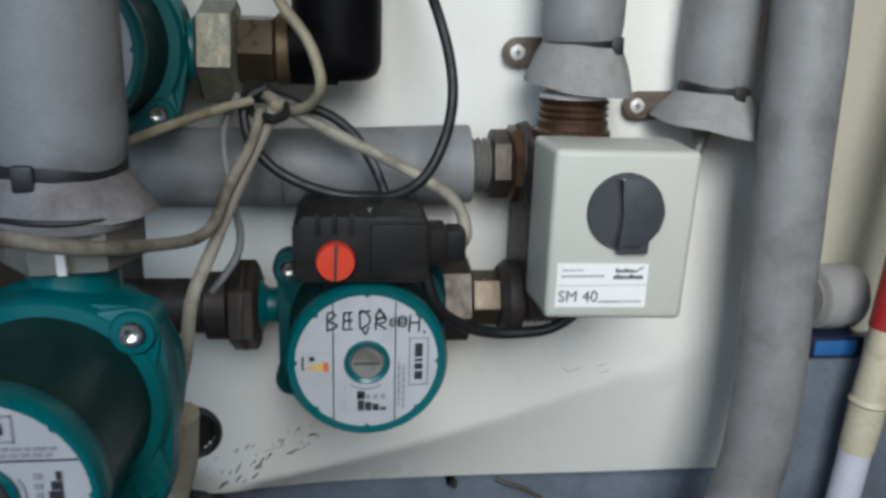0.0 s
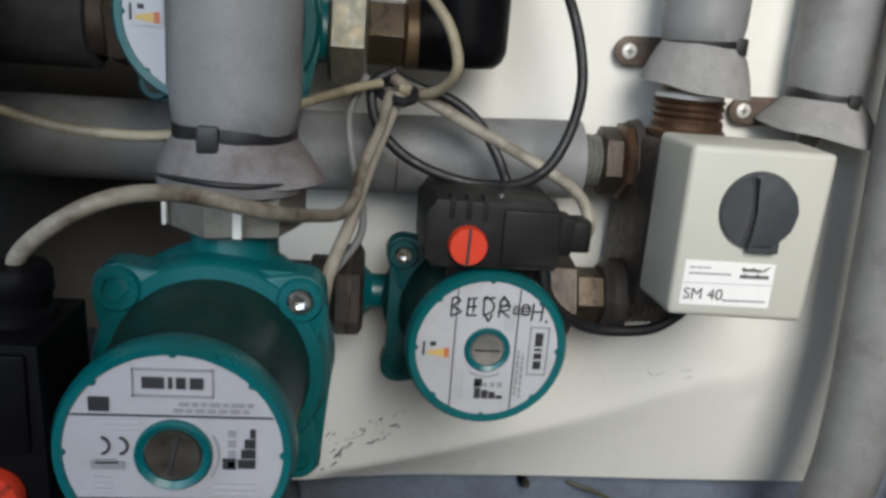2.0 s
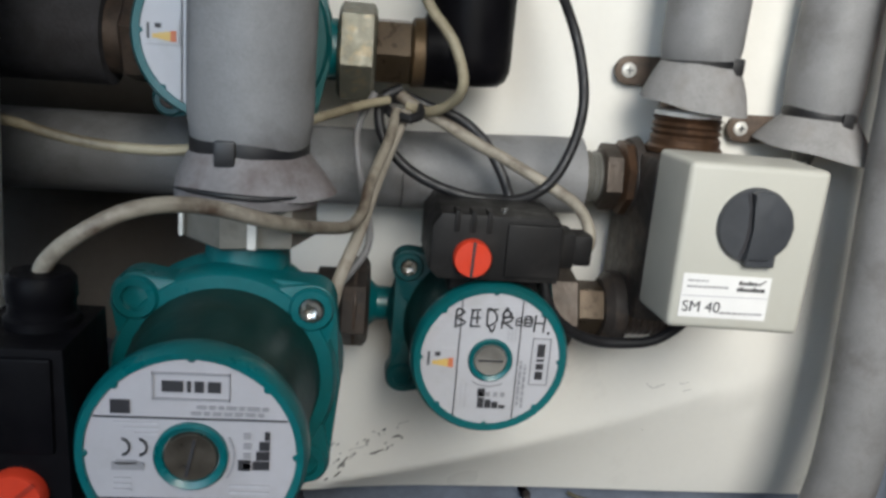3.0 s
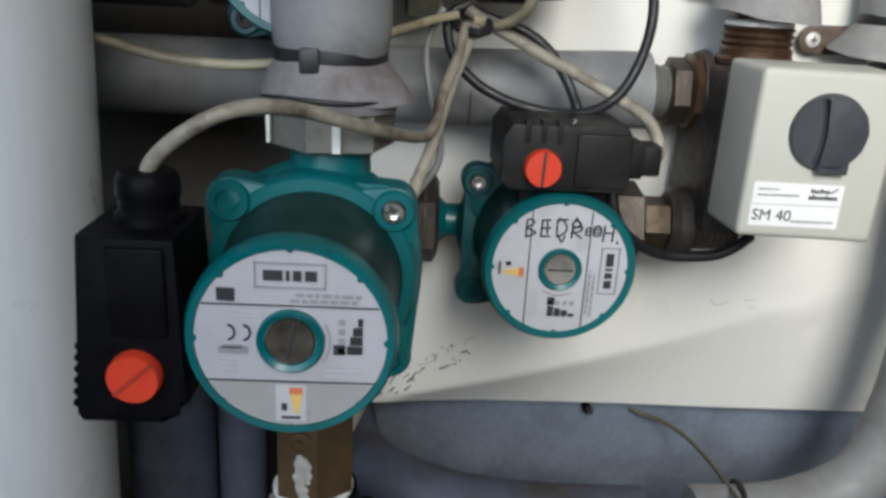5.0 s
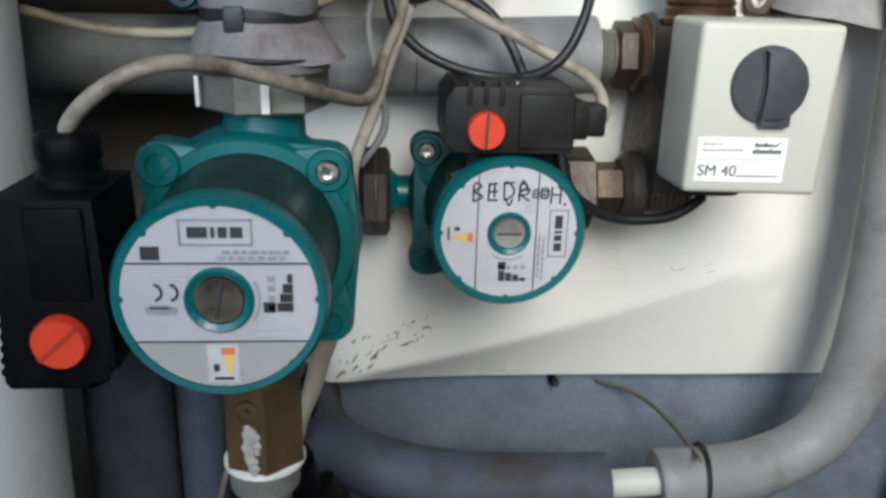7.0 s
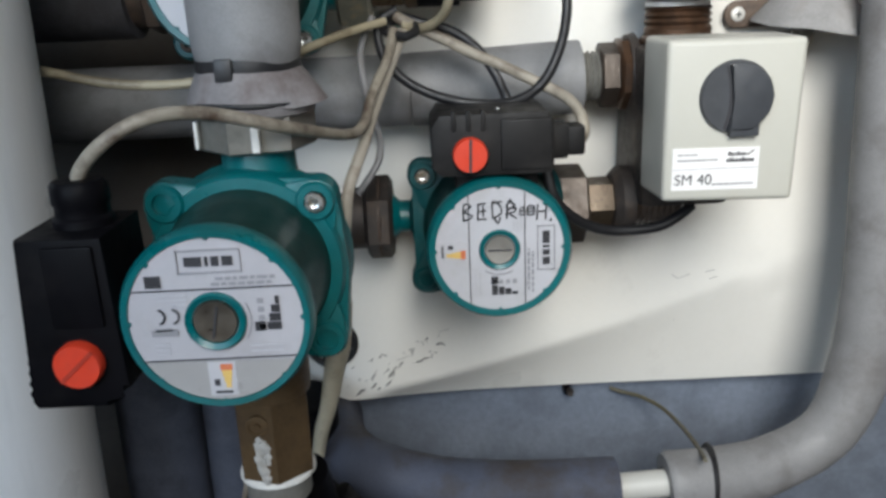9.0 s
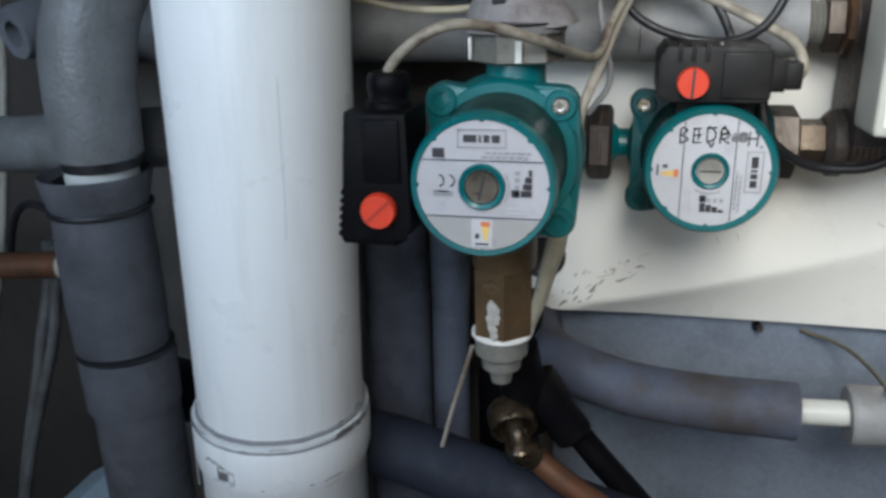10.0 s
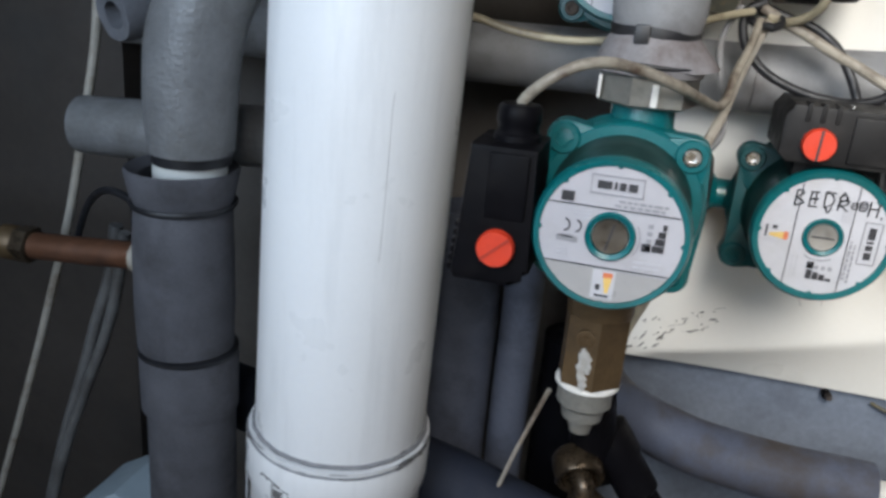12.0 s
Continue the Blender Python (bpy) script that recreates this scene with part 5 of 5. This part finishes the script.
part("pointer", box(bmesh.new(), (KX - 0.0040, -0.1905, KZ - 0.0262), (KX + 0.0155, -0.1835, KZ - 0.0180), 0.0012), SLATE, dial)
part("recess", prism(bmesh.new(), [(KX + x, KZ + z) for x, z in ((-0.0085, -0.0205), (-0.0058, -0.0110), (-0.0050, 0.0), (-0.0060, 0.011), (-0.0088, 0.0205), (-0.0068, 0.0205), (-0.0034, 0.011), (-0.0022, 0.0), (-0.0030, -0.0110), (-0.0062, -0.0205))], -0.1885, -0.1875), INK, dial)
sticker = part("sticker", prism(bmesh.new(), [(0.1172, 1.2400), (0.1172, 1.2690), (0.1765, 1.2682), (0.1765, 1.2392)], -0.1848, -0.1838), PAPER_WHITE, a, "white type label")
part("rule", bar(bmesh.new(), 0.1178, 1.2542, 0.1760, 1.2547, -0.1848), INK_PALE, sticker)
lettering("type_lettering", "SM 40", (0.1318, -0.1851, 1.2468), 0.0104, INK, sticker, -0.8, 1.0)
bm = bmesh.new()
rng = random.Random(2)
for row, (x0, x1, z, h) in enumerate(((0.1205, 0.1340, 1.2640, 0.0010), (0.1205, 0.1480, 1.2600, 0.0012), (0.1450, 0.1735, 1.2428, 0.0013))):
    q = x0
    while q < x1:
        w = 0.001 + 0.003 * rng.random()
        bar(bm, q, z, min(q + w, x1), z + h, -0.1848)
        q += w + 0.0006
part("fine_print", bm, INK_GREY, sticker)
bm = bmesh.new()
for q in range(6):
    bar(bm, 0.1550 + q * 0.0021, 1.2628, 0.1566 + q * 0.0021, 1.2648 + (0.0008 if q % 3 == 0 else 0), -0.1848)
for q in range(9):
    bar(bm, 0.1540 + q * 0.00215, 1.2585, 0.1557 + q * 0.00215, 1.2607 + (0.0008 if q % 4 == 1 else 0), -0.1848)
prism(bm, [(0.1668, 1.2630), (0.1725, 1.2665), (0.1735, 1.2665), (0.1688, 1.2630)], -0.1852, -0.1846)
part("makers_mark", bm, INK, sticker, "dark maker's mark drawn as bars")


def wall_bracket(x, z, x_end, label):
    top = thing("pipe_clip", (x, -0.012, z - 0.011), label, "pipe clip", "pipe clips")
    plate = prism(bmesh.new(), hull([(x, z, 0.0115), (x_end, z + 0.001, 0.0115)], 20)[::-1], -0.0115, -0.0085, 0.0006)
    part("strap", plate, RUST, top, "rusty strap")
    part("standoff", box(bmesh.new(), (x_end - 0.006, -0.010, z - 0.008), (x_end + 0.012, 0.0, z + 0.008), 0.001), RUST, top)
    head = part("screw", lathe(bmesh.new(), (x, -0.0105, z), -Y, [(0.0062, 0), (0.0060, 0.0018), (0.0042, 0.0030)], 20), SCREW, top, "bright cross-head screw")
    cross = bar(bmesh.new(), x - 0.003, z - 0.0006, x + 0.003, z + 0.0006, -0.0134)
    bar(cross, x - 0.0006, z - 0.003, x + 0.0006, z + 0.003, -0.0134)
    part("cross_slot", cross, INK, head)


wall_bracket(0.1205, 1.3895, 0.150, "rusty pipe clip screwed to the panel beside the riser")
wall_bracket(0.2225, 1.3495, 0.262, "rusty pipe clip screwed to the panel beside the far riser")
u = thing("pipe_fitting", (0.278, -0.033, 1.285), "tan metal fitting under the riser skirt", "pipe fitting")
part("socket", lathe(bmesh.new(), (0.270, -0.030, 1.345), -Z, [(0.013, 0), (0.013, 0.005), (0.0080, 0.009), (0.0070, 0.020), (0.005, 0.028)], 24), ZINC, u)
part("hook", tube(bmesh.new(), [(0.276, -0.032, 1.335), (0.268, -0.036, 1.320), (0.262, -0.038, 1.302), (0.254, -0.033, 1.292)], 0.0045, 10), ZINC, u)

# ---------------------------------------------------------------- cables
cable("dirty cream cable arching from the large pump's terminal box", [(-0.2148, -0.338, 1.290), (-0.2146, -0.340, 1.2965), (-0.2116, -0.342, 1.3022), (-0.2035, -0.345, 1.3105), (-0.1935, -0.346, 1.3179), (-0.1831, -0.342, 1.3234),
       (-0.1723, -0.335, 1.3257), (-0.1608, -0.325, 1.3247), (-0.1482, -0.317, 1.3217), (-0.1347, -0.310, 1.3172), (-0.1215, -0.292, 1.3106), (-0.1090, -0.256, 1.3018), (-0.0985, -0.222, 1.2945), (-0.0928, -0.200, 1.2930),
       (-0.0880, -0.187, 1.2985), (-0.0855, -0.170, 1.3086), (-0.0800, -0.150, 1.3209), (-0.0741, -0.130, 1.3322), (-0.0690, -0.112, 1.352)], 0.0035, CABLE_DIRTY)
cable("pale cream cable running down behind the large pump", [(-0.0620, -0.106, 1.352), (-0.0648, -0.108, 1.3443), (-0.0737, -0.130, 1.3250), (-0.0807, -0.152, 1.3086), (-0.0855, -0.170, 1.2964), (-0.0908, -0.188, 1.2812), (-0.0966, -0.198, 1.2677),
       (-0.1020, -0.205, 1.2520), (-0.108, -0.205, 1.215), (-0.124, -0.200, 1.16)], 0.0039, flat=0.75)
cable("thin grey wire looping beside the cream cables", [(-0.084, -0.102, 1.362), (-0.0930, -0.105, 1.3437), (-0.0950, -0.105, 1.3306), (-0.0932, -0.110, 1.3159), (-0.0882, -0.120, 1.2940), (-0.0829, -0.130, 1.2743), (-0.0846, -0.140, 1.2606), (-0.0933, -0.148, 1.2482), (-0.1, -0.150, 1.240)], 0.0026, CABLE_GREY)
cable("cream cable running behind the thick riser", [(-0.45, -0.19, 1.358), (-0.35, -0.195, 1.350), (-0.2815, -0.20, 1.3380), (-0.2638, -0.20, 1.3335), (-0.2428, -0.20, 1.3295), (-0.218, -0.20, 1.3275), (-0.191, -0.20, 1.3285), (-0.155, -0.185, 1.334), (-0.123, -0.150, 1.3450), (-0.093, -0.120, 1.3540), (-0.075, -0.108, 1.358)], 0.0031, CABLE_YELLOW)
cable("black cable hanging in a loop over the header pipe", [(-0.066, -0.10, 1.366), (-0.080, -0.102, 1.357), (-0.0785, -0.110, 1.336), (-0.066, -0.116, 1.319), (-0.047, -0.120, 1.3070), (-0.020, -0.124, 1.299), (0.009, -0.125, 1.2970), (0.030, -0.125, 1.304), (0.0430, -0.125, 1.318), (0.0530, -0.122, 1.342), (0.0562, -0.120, 1.367), (0.0535, -0.114, 1.391), (0.0475, -0.108, 1.413), (0.039, -0.092, 1.438), (0.025, -0.07, 1.47), (0.0, -0.06, 1.55)], 0.0036, RUBBER)
cable("dirty cream cable to the small pump's terminal box", [(-0.068, -0.10, 1.362), (-0.055, -0.102, 1.354), (-0.032, -0.110, 1.3435), (-0.012, -0.111, 1.333), (0.008, -0.112, 1.3240), (0.028, -0.116, 1.314), (0.046, -0.122, 1.3050), (0.057, -0.133, 1.298), (0.0625, -0.143, 1.289), (0.0640, -0.150, 1.278), (0.060, -0.153, 1.272)], 0.0042, CABLE_DIRTY)
cable("black cable dropping to the small pump", [(-0.066, -0.096, 1.362), (-0.048, -0.098, 1.3555), (-0.026, -0.100, 1.349), (-0.008, -0.106, 1.336), (0.004, -0.112, 1.318), (0.010, -0.118, 1.305), (0.014, -0.122, 1.294)], 0.0036, RUBBER)
cable("ochre-stained cream cable hanging from above", [(-0.075, -0.11, 1.50), (-0.060, -0.125, 1.440), (-0.053, -0.130, 1.420), (-0.042, -0.137, 1.406), (-0.0345, -0.140, 1.394), (-0.0290, -0.140, 1.374), (-0.0340, -0.125, 1.360), (-0.048, -0.108, 1.352), (-0.062, -0.102, 1.355)], 0.0036, CABLE_YELLOW)
cable("black cable slung from the small pump to the valve", [(0.040, -0.128, 1.250), (0.044, -0.130, 1.230), (0.052, -0.126, 1.216), (0.063, -0.120, 1.2060), (0.080, -0.110, 1.195), (0.102, -0.102, 1.1885), (0.133, -0.100, 1.1895), (0.150, -0.098, 1.196), (0.164, -0.092, 1.204)], 0.0042, RUBBER)
cable("dirty cream conduit hanging in front of the panel hole", [(-0.118, -0.170, 1.165), (-0.1225, -0.155, 1.125), (-0.1300, -0.140, 1.095), (-0.1385, -0.126, 1.060), (-0.1490, -0.112, 1.026), (-0.156, -0.10, 0.995)], lambda q: 0.0100 - 0.0045 * q, TAPE)
cable("thin pale wire running down behind the elbow", [(-0.1831, -0.2350, 1.0595), (-0.1925, -0.2250, 1.0286), (-0.2061, -0.2150, 0.9839), (-0.2184, -0.2050, 0.9384)], 0.0020, CABLE)
cable("olive cable slipping out below the panel to the tied pipe", [(0.1328, 0.0400, 0.9733), (0.1439, 0.0360, 0.9701), (0.1614, 0.0250, 0.9692), (0.1767, 0.0000, 0.9688), (0.1811, -0.0500, 0.9758), (0.1782, -0.1000, 0.9854), (0.1687, -0.1460, 1.0008)], 0.0021, CABLE_OLIVE)
bm = bmesh.new()
tube(bm, [(-0.074, -0.110, 1.350), (-0.060, -0.118, 1.347), (-0.052, -0.108, 1.352), (-0.062, -0.094, 1.358), (-0.078, -0.096, 1.357), (-0.075, -0.110, 1.351)], 0.0034, 8)
solid("cable_tie", bm, RUBBER, "black tie bundling the cables", "cable tie", (-0.062, -0.1, 1.35))

# ---------------------------------------------------------------- things beyond the return pipe
j = thing("small_carton", (0.478, 0.07, 1.093), "small navy carton with a blue face on the ledge", "carton")
part("carton", box(bmesh.new(), (0.446, 0.048, 1.0935), (0.508, 0.095, 1.1165), 0.002), NAVY, j, "navy carton")
part("blue_face", box(bmesh.new(), (0.455, 0.0470, 1.0965), (0.500, 0.0490, 1.1125), 0.0008), BLUE, j, "blue printed face")
r = thing("tape_roll", (0.47, 0.075, 1.117), "white roll lying on the small carton", "roll")
part("roll", lathe(bmesh.new(), (0.459, 0.078, 1.149), Vector((1, 0.12, 0.0)), [(0.030, 0), (0.0335, 0.002), (0.0345, 0.02), (0.0335, 0.046), (0.030, 0.05)], 36, wobble=0.08), PAPER_GREY, r, "crinkled white roll")
part("core", lathe(bmesh.new(), (0.4587, 0.078, 1.149), Vector((-1, -0.12, 0.0)), [(0.024, 0), (0.0235, 0.0012)], 30), FOAM_CUT, r, "grey cardboard core")
p = thing("taped_pole", (0.49, 0.0, 0.6), "upright pole wrapped in red, cream and lilac tape", "pole")


def along(z):
    return Vector((0.485 + 0.07 * (z - 1.02), 0.0, z))


part("lilac_length", tube(bmesh.new(), [along(0.6), along(1.020)], 0.0152, 20, smooth=False), LILAC, p, "pale lilac sleeve")
part("cream_wrap", tube(bmesh.new(), [along(1.017), along(1.035), along(1.07), along(1.10), along(1.125), along(1.147)], 0.0165, 20, 0.01, 0.06), TAPE, p, "cream wrapped tape")
part("collar", lathe(bmesh.new(), along(1.066), Vector((0.07, 0, 1)), [(0.0165, 0), (0.0190, 0.003), (0.0168, 0.007)], 20), TAPE, p, "rolled tape edge")
part("red_length", tube(bmesh.new(), [along(1.145), along(1.9)], 0.0175, 20, smooth=False), RED, p, "red sleeve")
